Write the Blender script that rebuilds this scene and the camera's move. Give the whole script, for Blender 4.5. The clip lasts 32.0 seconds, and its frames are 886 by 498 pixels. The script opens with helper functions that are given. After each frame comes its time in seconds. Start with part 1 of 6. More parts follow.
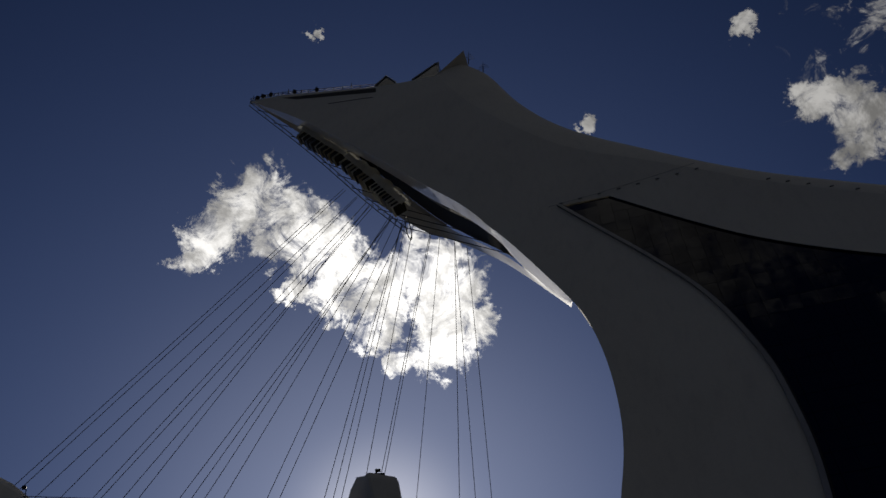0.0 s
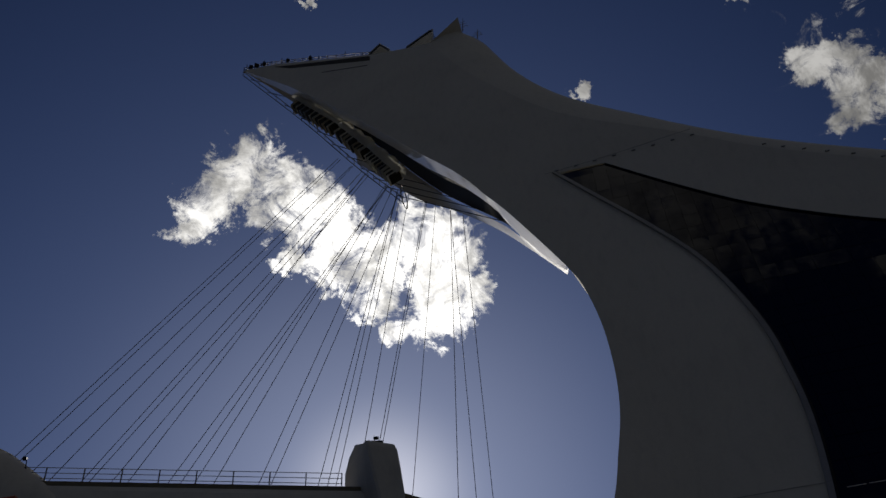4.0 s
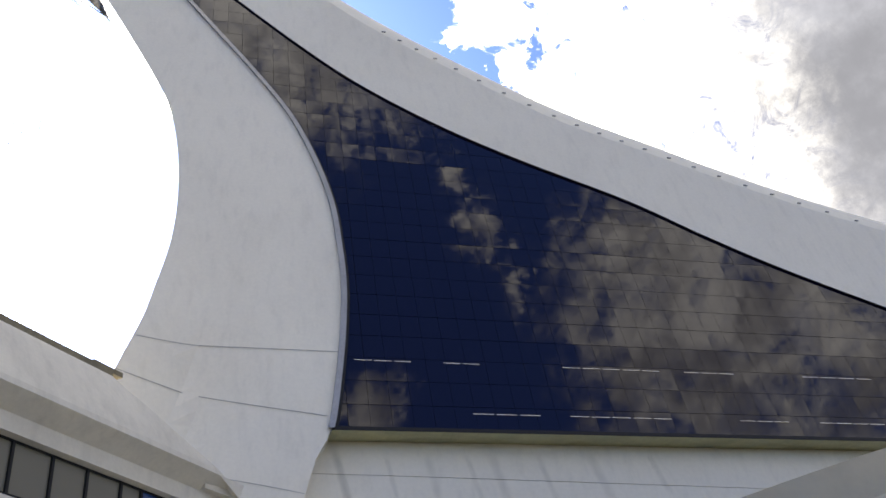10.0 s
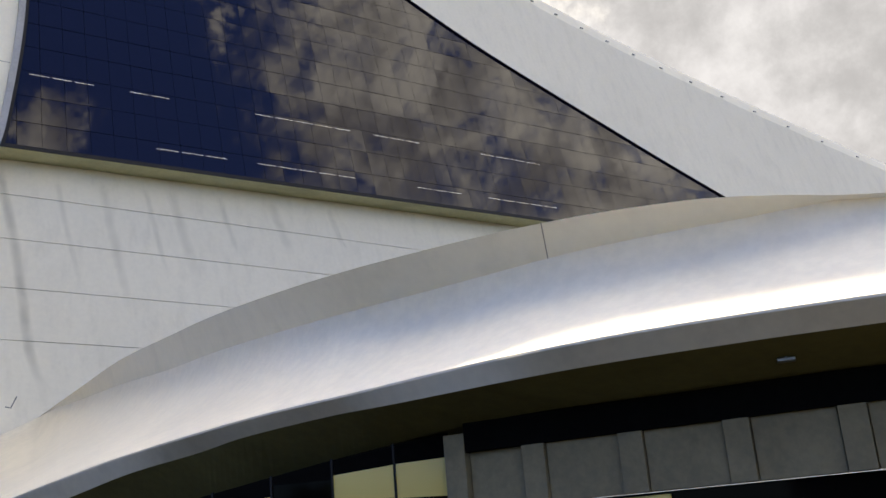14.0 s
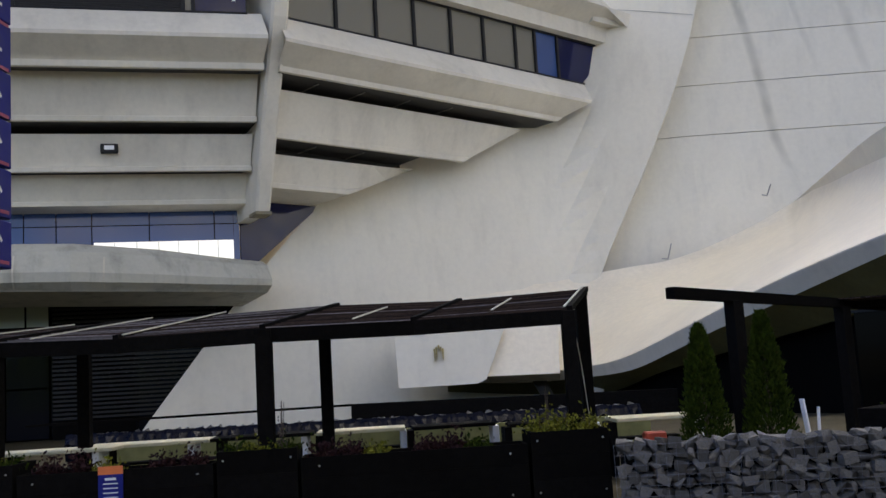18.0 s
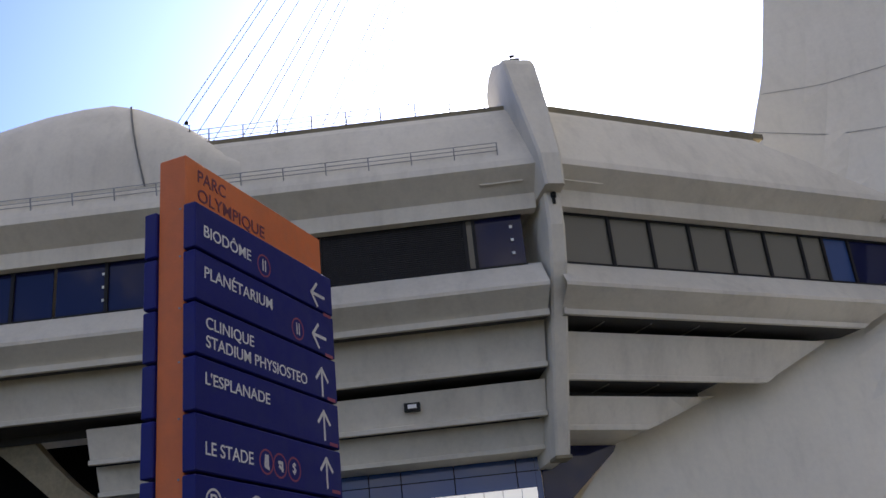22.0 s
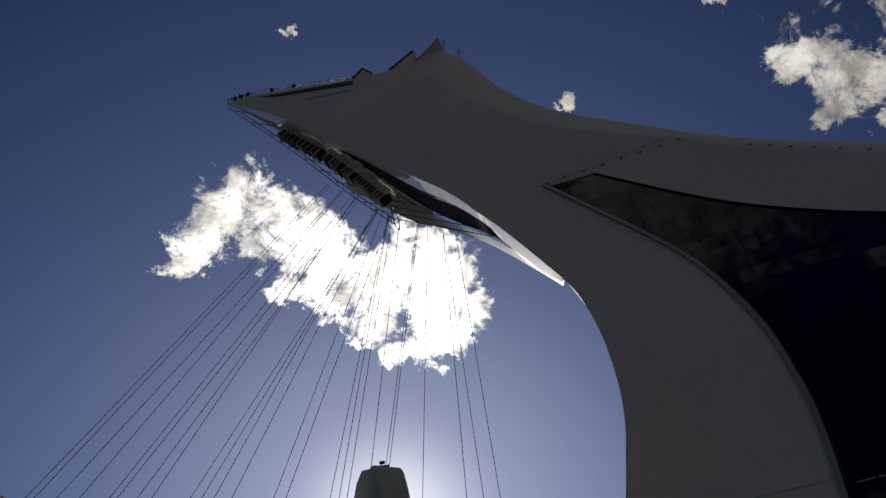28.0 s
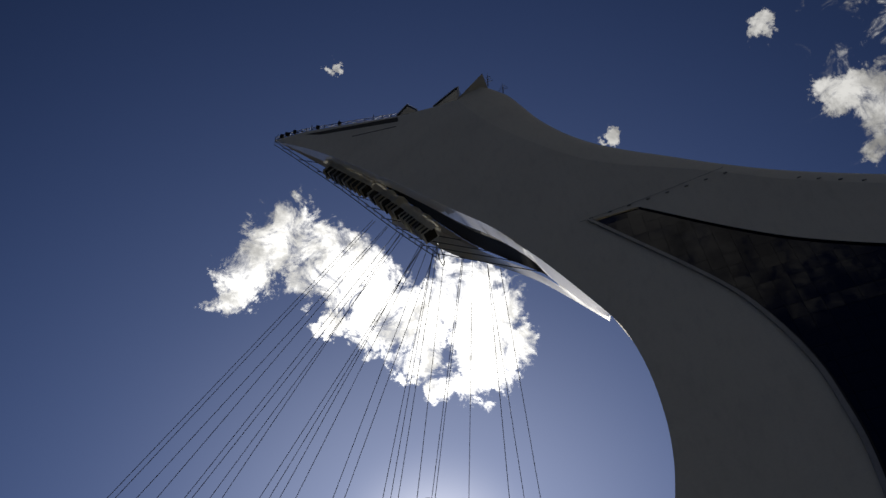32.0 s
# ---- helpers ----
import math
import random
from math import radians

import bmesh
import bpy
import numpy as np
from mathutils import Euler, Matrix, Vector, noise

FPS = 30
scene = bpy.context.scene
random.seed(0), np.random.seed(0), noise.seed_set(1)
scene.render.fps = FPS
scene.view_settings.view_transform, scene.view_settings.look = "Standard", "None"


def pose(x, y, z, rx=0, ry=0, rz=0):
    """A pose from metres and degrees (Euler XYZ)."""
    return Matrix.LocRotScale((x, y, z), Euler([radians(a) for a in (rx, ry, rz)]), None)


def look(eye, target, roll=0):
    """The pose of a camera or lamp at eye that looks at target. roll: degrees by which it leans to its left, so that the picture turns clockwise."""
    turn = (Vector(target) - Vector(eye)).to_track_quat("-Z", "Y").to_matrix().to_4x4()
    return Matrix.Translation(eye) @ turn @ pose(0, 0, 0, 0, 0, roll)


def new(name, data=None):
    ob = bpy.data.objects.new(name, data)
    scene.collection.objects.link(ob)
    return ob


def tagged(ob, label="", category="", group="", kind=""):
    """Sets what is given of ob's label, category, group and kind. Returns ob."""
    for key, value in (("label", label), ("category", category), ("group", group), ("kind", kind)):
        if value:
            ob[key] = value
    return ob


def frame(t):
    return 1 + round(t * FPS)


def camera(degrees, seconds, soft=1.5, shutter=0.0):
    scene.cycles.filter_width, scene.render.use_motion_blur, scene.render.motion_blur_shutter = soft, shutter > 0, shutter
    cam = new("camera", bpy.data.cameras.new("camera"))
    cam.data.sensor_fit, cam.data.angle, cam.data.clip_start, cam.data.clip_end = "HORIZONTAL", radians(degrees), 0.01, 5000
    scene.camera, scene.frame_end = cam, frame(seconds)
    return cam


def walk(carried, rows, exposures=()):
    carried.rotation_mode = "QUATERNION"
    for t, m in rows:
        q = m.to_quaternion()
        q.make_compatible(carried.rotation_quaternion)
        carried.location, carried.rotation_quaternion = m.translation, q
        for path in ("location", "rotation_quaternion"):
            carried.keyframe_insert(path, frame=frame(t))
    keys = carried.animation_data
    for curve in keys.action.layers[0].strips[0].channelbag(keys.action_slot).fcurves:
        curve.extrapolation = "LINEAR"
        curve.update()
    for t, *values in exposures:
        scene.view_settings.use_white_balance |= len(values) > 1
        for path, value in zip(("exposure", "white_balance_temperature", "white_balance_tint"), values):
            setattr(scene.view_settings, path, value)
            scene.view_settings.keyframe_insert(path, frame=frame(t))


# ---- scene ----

# ---- camera ----
EYE = 1.6
cam = camera(48.5, 32.0)
ROWS = [
    (0, -2.10, 45.39, 2.27), (0.5, -2.27, 45.91, 2.51), (1, -2.99, 46.00, 2.74), (1.5, -1.41, 43.98, 2.23),
    (2, -0.06, 42.48, 1.80), (2.5, -0.38, 39.97, 1.08), (3.5, -1.36, 41.55, 1.79), (4.5, -3.00, 44.66, 3.93),
    (5, -5.28, 43.78, 4.84), (5.5, -8.34, 43.71, 5.41), (6, -10.39, 42.69, 5.46), (6.5, -13.74, 41.66, 6.04),
    (7, -16.40, 40.74, 5.53), (7.5, -18.57, 39.96, 5.44), (8, -20.77, 38.74, 5.49), (8.5, -24.13, 36.04, 5.19),
    (9, -25.32, 34.82, 5.18), (9.5, -27.63, 34.38, 5.30), (10, -31.38, 32.62, 4.43), (10.5, -34.85, 31.77, 4.45),
    (11, -37.90, 30.05, 4.27), (11.5, -39.78, 28.93, 4.93), (12, -43.83, 26.56, 5.25), (12.5, -45.54, 23.75, 5.61),
    (13, -47.16, 21.28, 5.18), (13.5, -50.11, 18.99, 5.37), (14.5, -50.16, 14.43, 3.71), (15.5, -40.13, 10.26, 2.43),
    (16, -33.01, 8.37, 2.99), (16.5, -25.55, 7.77, 2.94), (17, -20.10, 7.55, 2.01), (17.5, -12.96, 6.69, 2.10),
    (18, -8.67, 7.26, 3.38), (18.5, -3.77, 7.25, 3.33), (19, 0.55, 8.31, 3.46), (19.5, 4.33, 12.26, 4.09),
    (20, 5.60, 16.32, 4.02), (20.5, 6.76, 18.00, 4.43), (21, 7.84, 19.64, 4.93), (21.5, 8.01, 21.83, 4.95),
    (22, 9.10, 22.42, 5.47), (22.5, 7.34, 22.49, 4.38), (23, 6.37, 25.68, 5.45), (23.5, 4.81, 29.75, 6.36),
    (24, 3.12, 31.52, 7.26), (24.5, 0.89, 33.94, 7.28), (25, 0.30, 36.81, 6.89), (25.5, -0.39, 40.12, 7.38),
    (26, -0.25, 41.59, 6.87), (26.5, -1.57, 43.30, 6.79), (27.5, -0.64, 44.73, 5.74), (28.5, 0.86, 44.85, 5.64),
    (29, -0.42, 44.61, 6.84), (29.5, 0.98, 44.34, 4.88), (30, 1.98, 43.67, 4.57), (30.5, 0.43, 44.68, 5.14),
    (31, 1.57, 43.82, 6.10), (31.5, 2.29, 43.32, 4.47), (32, 2.27, 47.03, 3.83)]
EXPOSURES = [(0.0, -2.95, 6800, 10), (2.5, -2.9, 6800, 10), (4.5, -2.7, 6800, 9), (5.5, -2.1, 7000, 5), (6.0, -1.78, 7800, 2),
             (7.0, -0.6, 11800, 0), (8.0, 0.17, 8800, 4), (9.0, 0.95, 7300, 10), (13.0, 1.98, 8100, 8), (16.0, 1.78, 8250, 7),
             (17.5, 1.66, 7950, 7), (19.0, 2.4, 8200, 11), (20.0, 2.3, 7650, 11), (21.0, 1.75, 7600, 12), (21.5, 1.4, 7700, 12), (22.0, 1.05, 7500, 12),
             (22.5, 0.62, 7500, 12), (23.0, 0.42, 7400, 12), (23.6, -0.9, 7300, 12), (24.5, -1.65, 7300, 11), (26.0, -2.1, 7200, 9), (29.0, -2.22, 7100, 9), (32.0, -2.3, 6800, 9)]
# small sway of the hand-held viewpoint
SWAY = [(0.0, 0, 0, 0.06), (9.0, 0, 0, 0.02), (13.5, 0.24, -0.10, -0.02), (15.5, 0.31, -0.10, -0.05), (16.0, 0.30, -0.08, -0.06), (17.0, 0.19, -0.04, -0.08), (18.0, 0.10, -0.01, -0.084),
        (18.5, 0.066, 0.004, -0.084), (19.0, 0.049, 0.002, -0.075), (19.5, 0.010, 0.006, -0.041), (20.0, 0, 0, -0.018), (21.0, 0, -0.007, 0.004), (21.5, -0.002, -0.007, 0.018), (22.0, 0.015, -0.008, 0.020),
        (22.5, 0.030, -0.002, 0.033), (23.0, 0.020, -0.003, 0.047), (23.5, 0.003, -0.004, 0.084), (24.0, -0.002, -0.006, 0.12), (32.0, 0, 0, 0.12)]


def sway(t):
    for (a, *p), (b, *q) in zip(SWAY, SWAY[1:]):
        if t <= b:
            return [u + (v - u) * (t - a) / (b - a) for u, v in zip(p, q)]


def stand(t, yaw, pitch, roll):
    x, y, z = sway(t)
    return pose(x, y, EYE + z, 90 + pitch, roll, yaw)


walk(cam, [(row[0], stand(*row)) for row in ROWS], EXPOSURES)

# ---- sky and sun ----
SUN_EL = 29.3
SUN_AZ = -0.6
world = bpy.data.worlds.new("world")
scene.world = world
world.use_nodes = True


class Nodes:
    """A short way to write node trees."""

    def __init__(self, tree):
        self.t = tree

    def add(self, kind, **values):
        n = self.t.nodes.new(kind)
        for k, v in values.items():
            setattr(n, k, v)
        return n

    def put(self, socket, v):
        if isinstance(v, bpy.types.NodeSocket):
            self.t.links.new(v, socket)
        else:
            socket.default_value = v

    def math(self, op, a, b=0.0, c=0.0, clamp=False):
        n = self.add("ShaderNodeMath", operation=op, use_clamp=clamp)
        for i, v in enumerate((a, b, c)):
            self.put(n.inputs[i], v)
        return n.outputs[0]

    def vmath(self, op, a, b=(0, 0, 0)):
        n = self.add("ShaderNodeVectorMath", operation=op)
        self.put(n.inputs[0], a)
        self.put(n.inputs[1], b)
        return n.outputs["Value"] if op in ("DOT_PRODUCT", "LENGTH") else n.outputs[0]

    def noise(self, vec, scale, detail=4.0, rough=0.55, warp=0.0):
        n = self.add("ShaderNodeTexNoise")
        self.put(n.inputs["Vector"], vec)
        n.inputs["Scale"].default_value, n.inputs["Detail"].default_value = scale, detail
        n.inputs["Roughness"].default_value, n.inputs["Distortion"].default_value = rough, warp
        return n.outputs[0]

    def ramp(self, v, lo, hi, a=0.0, b=1.0, smooth=True):
        n = self.add("ShaderNodeMapRange", interpolation_type="SMOOTHSTEP" if smooth else "LINEAR")
        for i, x in enumerate((v, lo, hi, a, b)):
            self.put(n.inputs[i], x)
        return n.outputs[0]

    def mix(self, f, a, b, blend="MIX"):
        n = self.add("ShaderNodeMix", data_type="RGBA", blend_type=blend)
        self.put(n.inputs[0], f)
        self.put(n.inputs[6], a)
        self.put(n.inputs[7], b)
        return n.outputs[2]


def direction(az, el):
    a, e = radians(az), radians(el)
    return Vector((math.sin(a) * math.cos(e), math.cos(a) * math.cos(e), math.sin(e)))


wn = Nodes(world.node_tree)
wn.t.nodes.clear()
sky = wn.add("ShaderNodeTexSky", sky_type="NISHITA", sun_disc=False, sun_elevation=radians(SUN_EL), sun_rotation=radians(SUN_AZ),
             altitude=60.0, air_density=1.0, dust_density=1.0, ozone_density=2.5)
way = wn.add("ShaderNodeTexCoord").outputs["Generated"]
# Broken fair-weather cloud: wide banks with ragged edges.
BANKS = [(-14.6, 44.9, 1.5), (-13.4, 46.5, 1.4), (-10.9, 48.5, 1.7), (-8.5, 46.8, 1.9), (-6.2, 45.2, 1.9), (-4.1, 44.0, 1.9), (-4.7, 42.2, 1.4), (-1.6, 43.0, 1.9), (-7.6, 42.4, 1.0),
         (2.1, 44.0, 2.0), (4.7, 43.2, 2.0), (4.9, 41.0, 1.8), (6.2, 41.6, 1.2), (3.7, 39.3, 1.6), (1.1, 39.0, 1.0), (-2.5, 40.4, 1.0), (-0.3, 41.2, 1.4),
         (-6.4, 57.9, 0.4), (18.5, 51.4, 0.6), (33.8, 53.2, 0.9), (36.8, 48.2, 1.3), (38.4, 46.0, 1.7), (41.4, 45.3, 1.4), (40.6, 42.1, 0.9), (38.8, 46.8, 1.6),
         (49.2, 46.3, 3.2), (48.6, 42.4, 3.6), (44.1, 40.5, 2.0), (47.3, 38.8, 3.0), (48.5, 49.0, 2.0), (42.2, 41.2, 1.3), (49.6, 39.1, 3.2), (56, 42.5, 8), (64, 36, 15), (80, 38, 24), (92, 26, 26), (56, 50, 6),
         (148, 50, 8), (140, 42, 9), (163, 64, 0.9), (163.5, 61.5, 1.0), (163, 59, 0.9), (163.5, 57, 0.7), (180, 53, 1.6), (-172, 77, 5)]
warp = wn.add("ShaderNodeTexNoise")
wn.put(warp.inputs["Vector"], way)
warp.inputs["Scale"].default_value, warp.inputs["Detail"].default_value, warp.inputs["Roughness"].default_value = 17.0, 7.0, 0.68
shift = wn.vmath("MULTIPLY", wn.vmath("SUBTRACT", warp.outputs["Color"], (0.5, 0.5, 0.5)), (0.125, 0.125, 0.125))
bent = wn.vmath("NORMALIZE", wn.vmath("ADD", way, shift))
field = None
for az, el, size in BANKS:
    c = direction(az, el)
    near = wn.ramp(wn.vmath("DOT_PRODUCT", bent, tuple(c)), math.cos(radians(size * 1.55)), math.cos(radians(size * 0.25)))
    field = near if field is None else wn.math("MAXIMUM", field, near)
# unseen cloud behind and overhead, added to whiten the fill light
behind = wn.ramp(wn.vmath("DOT_PRODUCT", way, (0.35, -0.94, 0.0)), -0.15, 0.25)
patchy = wn.ramp(wn.noise(way, 2.6, 6.0, 0.6), 0.41, 0.57)
low = wn.ramp(wn.vmath("DOT_PRODUCT", bent, (0, 0, 1)), 0.58, 0.72, 1.0, 0.0)
field = wn.math("MAXIMUM", field, wn.math("MULTIPLY", wn.math("MULTIPLY", behind, low), wn.math("MULTIPLY", patchy, 0.95)))
high = wn.ramp(wn.vmath("DOT_PRODUCT", bent, (0, 0, 1)), 0.90, 0.95)
field = wn.math("MAXIMUM", field, wn.math("MULTIPLY", high, 0.9))
puff = wn.noise(way, 30.0, 12.0, 0.7, 0.8)
cover = wn.math("ADD", field, wn.math("MULTIPLY", wn.math("SUBTRACT", puff, 0.5), 3.4))
alpha = wn.ramp(cover, 0.32, 1.12)
alpha = wn.math("MULTIPLY", alpha, wn.ramp(field, 0.02, 0.3))
toward = wn.vmath("DOT_PRODUCT", way, tuple(direction(SUN_AZ, SUN_EL)))
glow = wn.math("ADD", wn.ramp(toward, 0.25, 0.86, 5.0, 26.0), wn.ramp(toward, 0.90, 0.985, 0.0, 62.0))
thick = wn.ramp(wn.noise(way, 19.0, 9.0, 0.68, 0.4), 0.36, 0.64, 0.48, 1.4)
lit = wn.math("MULTIPLY", glow, thick)
tone = wn.add("ShaderNodeCombineColor")
for i, k in enumerate((0.98, 0.985, 0.99)):
    wn.put(tone.inputs[i], wn.math("MULTIPLY", lit, k))
# the blue deepens away from the sun
fade = wn.ramp(toward, 0.70, 0.985, 0.84, 1.5)
blue_sky = wn.add("ShaderNodeCombineColor")
for i, k in enumerate((0.50, 0.67, 1.15)):
    wn.put(blue_sky.inputs[i], wn.math("MULTIPLY", fade, k))
deep = wn.mix(1.0, sky.outputs[0], blue_sky.outputs[0], "MULTIPLY")
colour = wn.mix(alpha, deep, tone.outputs[0])
# a closed grey layer to the right
layer = wn.ramp(wn.vmath("DOT_PRODUCT", bent, tuple(direction(88, 32))), math.cos(radians(34)), math.cos(radians(21)))
veil = wn.ramp(wn.noise(way, 6.0, 8.0, 0.62), 0.34, 0.66, 1.5, 2.6)
grey = wn.add("ShaderNodeCombineColor")
for i, k in enumerate((0.88, 0.94, 1.12)):
    wn.put(grey.inputs[i], wn.math("MULTIPLY", veil, k))
colour = wn.mix(layer, colour, grey.outputs[0])
# bright aureole close round the sun
halo = wn.math("ADD", wn.math("MULTIPLY", wn.math("POWER", wn.ramp(toward, 0.990, 1.0, smooth=False), 4.0), 26.0),
               wn.math("MULTIPLY", wn.math("POWER", wn.ramp(toward, 0.93, 1.0, smooth=False), 3.0), 3.0))
aureole = wn.add("ShaderNodeCombineColor")
for i, k in enumerate((1.0, 0.975, 0.94)):
    wn.put(aureole.inputs[i], wn.math("MULTIPLY", halo, k))
colour = wn.mix(1.0, colour, aureole.outputs[0], "ADD")
back = wn.add("ShaderNodeBackground")
wn.put(back.inputs[0], colour)
back.inputs[1].default_value = 0.10
wn.t.links.new(back.outputs[0], wn.add("ShaderNodeOutputWorld").inputs[0])

sun_data = bpy.data.lights.new("sun", "SUN")
sun_data.energy, sun_data.angle, sun_data.color = 5.0, radians(0.55), (1.0, 0.95, 0.86)
sun = new("sun", sun_data)
sun.matrix_world = look(direction(SUN_AZ, SUN_EL) * 300, (0, 0, 0))


# ---- materials ----
def material(name, base, rough=0.6, metal=0.0, vary=0.12, grain=6.0, stain=0.15, stain_scale=0.35, bump=0.15, bump_scale=30.0,
             streak=0.0, coat=0.0, piece=0.0, spec=0.5):
    m = bpy.data.materials.new(name)
    m.use_nodes = True
    n = Nodes(m.node_tree)
    shader = n.t.nodes["Principled BSDF"]
    where = n.add("ShaderNodeTexCoord").outputs["Object"]
    fine = n.noise(where, grain, 6.0, 0.6)
    wide = n.noise(where, stain_scale, 4.0, 0.6, 0.6)
    k = n.math("ADD", n.ramp(fine, 0.3, 0.7, 1 - vary, 1 + vary), n.ramp(wide, 0.35, 0.7, 0.0, -stain))
    if streak:
        flat = n.vmath("MULTIPLY", where, (1.0, 1.0, 0.07))
        k = n.math("ADD", k, n.ramp(n.noise(flat, 1.1, 5.0, 0.6), 0.45, 0.75, 0.0, -streak))
    if piece:
        info = n.add("ShaderNodeObjectInfo")
        k = n.math("MULTIPLY", k, n.ramp(info.outputs["Random"], 0, 1, 1 - piece, 1 + piece, False))
    c = n.add("ShaderNodeVectorMath", operation="SCALE")
    c.inputs[0].default_value = base
    n.put(c.inputs["Scale"], k)
    n.put(shader.inputs["Base Color"], c.outputs[0])
    n.put(shader.inputs["Roughness"], n.ramp(fine, 0.3, 0.7, max(rough - 0.08, 0.02), min(rough + 0.08, 1.0)))
    shader.inputs["Metallic"].default_value = metal
    shader.inputs["Coat Weight"].default_value = coat
    shader.inputs["Specular IOR Level"].default_value = spec
    if bump:
        b = n.add("ShaderNodeBump")
        b.inputs["Strength"].default_value, b.inputs["Distance"].default_value = bump, 0.02
        n.put(b.inputs["Height"], n.noise(where, bump_scale, 4.0, 0.6))
        n.put(shader.inputs["Normal"], b.outputs[0])
    return m


def glass_material(name, tint, rough=0.02, piece=True, spec=0.5):
    """Dark coated office glazing: a black body that mirrors the sky."""
    m = bpy.data.materials.new(name)
    m.use_nodes = True
    n = Nodes(m.node_tree)
    shader = n.t.nodes["Principled BSDF"]
    where = n.add("ShaderNodeTexCoord").outputs["Object"]
    dirt = n.noise(where, 0.9, 4.0, 0.6)
    shader.inputs["Base Color"].default_value = (*tint, 1)
    n.put(shader.inputs["Roughness"], n.ramp(dirt, 0.4, 0.7, rough, rough + 0.05))
    shader.inputs["Specular IOR Level"].default_value = spec
    shader.inputs["IOR"].default_value = 1.5
    b = n.add("ShaderNodeBump")
    b.inputs["Strength"].default_value, b.inputs["Distance"].default_value = 0.06, 0.05
    n.put(b.inputs["Height"], n.noise(where, 0.35, 2.0, 0.5))
    n.put(shader.inputs["Normal"], b.outputs[0])
    return m


CONCRETE = material("white_concrete", (0.73, 0.685, 0.575), 0.7, vary=0.025, grain=3.0, stain=0.07, stain_scale=0.06, bump=0.06, bump_scale=9.0, streak=0.07)
CONCRETE_2 = material("stadium_concrete", (0.70, 0.655, 0.555), 0.72, vary=0.03, grain=4.0, stain=0.12, stain_scale=0.15, bump=0.15, bump_scale=12.0, streak=0.10)
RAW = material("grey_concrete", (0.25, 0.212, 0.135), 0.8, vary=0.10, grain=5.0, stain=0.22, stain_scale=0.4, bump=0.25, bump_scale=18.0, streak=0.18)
# arch concrete with the soffit's shade put into its colour
ARCH_SHADE = material("shaded_arch_concrete", (0.15, 0.135, 0.06), 0.9, spec=0.15, vary=0.08, grain=4.0, stain=0.2, stain_scale=0.3, bump=0.15, bump_scale=14.0)
STAINED = material("stained_canopy_concrete", (0.46, 0.45, 0.38), 0.85, vary=0.04, grain=5.0, stain=0.10, stain_scale=0.25, bump=0.06, bump_scale=18.0, streak=0.3)
SOFFIT = material("yellowish_soffit", (0.50, 0.49, 0.30), 0.7, vary=0.08, grain=3.0, stain=0.2, stain_scale=0.2, bump=0.1)
ARCH = material("smooth_arch_concrete", (0.81, 0.735, 0.60), 0.6, spec=0.16, vary=0.04, grain=3.0, stain=0.08, stain_scale=0.15, bump=0.05, bump_scale=9.0)
# whiter, glossier copy of the concrete: sun glare put into the finish
LIP = material("glare_lip", (0.93, 0.89, 0.80), 0.5, metal=0.12, vary=0.03, grain=2.0, stain=0.05, bump=0.03, coat=0.5)
GLASS = glass_material("blue_black_glazing", (0.004, 0.0035, 0.015), spec=0.44)
GLASS_2 = glass_material("window_glazing", (0.006, 0.007, 0.011), 0.04, spec=0.16)
BLUE_GLASS = glass_material("blue_glazing", (0.03, 0.07, 0.20), 0.08)
SEAM = material("joint_shadow", (0.20, 0.195, 0.18), 0.9, bump=0.0)
# near-black for dark parts and for shade painted into recesses
DARK = material("dark_parts_and_shade", (0.035, 0.033, 0.03), 0.8, vary=0.2, bump=0.1)
FRAME = material("black_frame", (0.014, 0.014, 0.015), 0.5, bump=0.0, spec=0.2)
STEEL = material("galvanised_steel", (0.35, 0.35, 0.34), 0.45, metal=0.8, bump=0.05)
CABLE = material("cable_sheath", (0.13, 0.14, 0.17), 0.5, bump=0.0)
GROUND = material("paving", (0.070, 0.058, 0.033), 0.95, spec=0.15, vary=0.12, grain=8.0, stain=0.25, stain_scale=0.3, bump=0.3, bump_scale=25.0)
TIMBER = material("black_timber", (0.006, 0.0055, 0.005), 0.85, vary=0.25, grain=14.0, stain=0.2, stain_scale=2.0, bump=0.35, bump_scale=40.0, piece=0.25, spec=0.03)
RING = material("maroon_rings", (0.36, 0.07, 0.13), 0.5, vary=0.02, bump=0.0)
ORANGE = material("orange_paint", (0.75, 0.18, 0.045), 0.48, vary=0.05, grain=9.0, stain=0.08, stain_scale=2.0, bump=0.08, bump_scale=60.0)
BLUE = material("blue_paint", (0.009, 0.014, 0.165), 0.42, spec=0.22, vary=0.05, grain=8.0, stain=0.08, stain_scale=2.0, bump=0.04, bump_scale=60.0)
WHITE = material("white_lettering", (0.82, 0.82, 0.82), 0.5, vary=0.02, bump=0.0)
MAROON = material("maroon_marks", (0.16, 0.025, 0.06), 0.5, vary=0.02, bump=0.0)
STONE = material("gabion_stone", (0.125, 0.118, 0.108), 0.8, vary=0.3, grain=20.0, stain=0.3, stain_scale=6.0, bump=0.5, bump_scale=40.0, piece=0.6)
LEAF = material("cedar_leaf", (0.030, 0.047, 0.005), 0.85, spec=0.08, vary=0.4, grain=20.0, bump=0.0, stain=0.3, stain_scale=3.0)
LEAF_2 = material("planter_leaf", (0.17, 0.17, 0.02), 0.7, spec=0.15, vary=0.4, grain=30.0, bump=0.0, stain=0.3, stain_scale=8.0)
LEAF_3 = material("purple_leaf", (0.030, 0.011, 0.012), 0.75, spec=0.12, vary=0.4, grain=30.0, bump=0.0, stain=0.3, stain_scale=8.0)
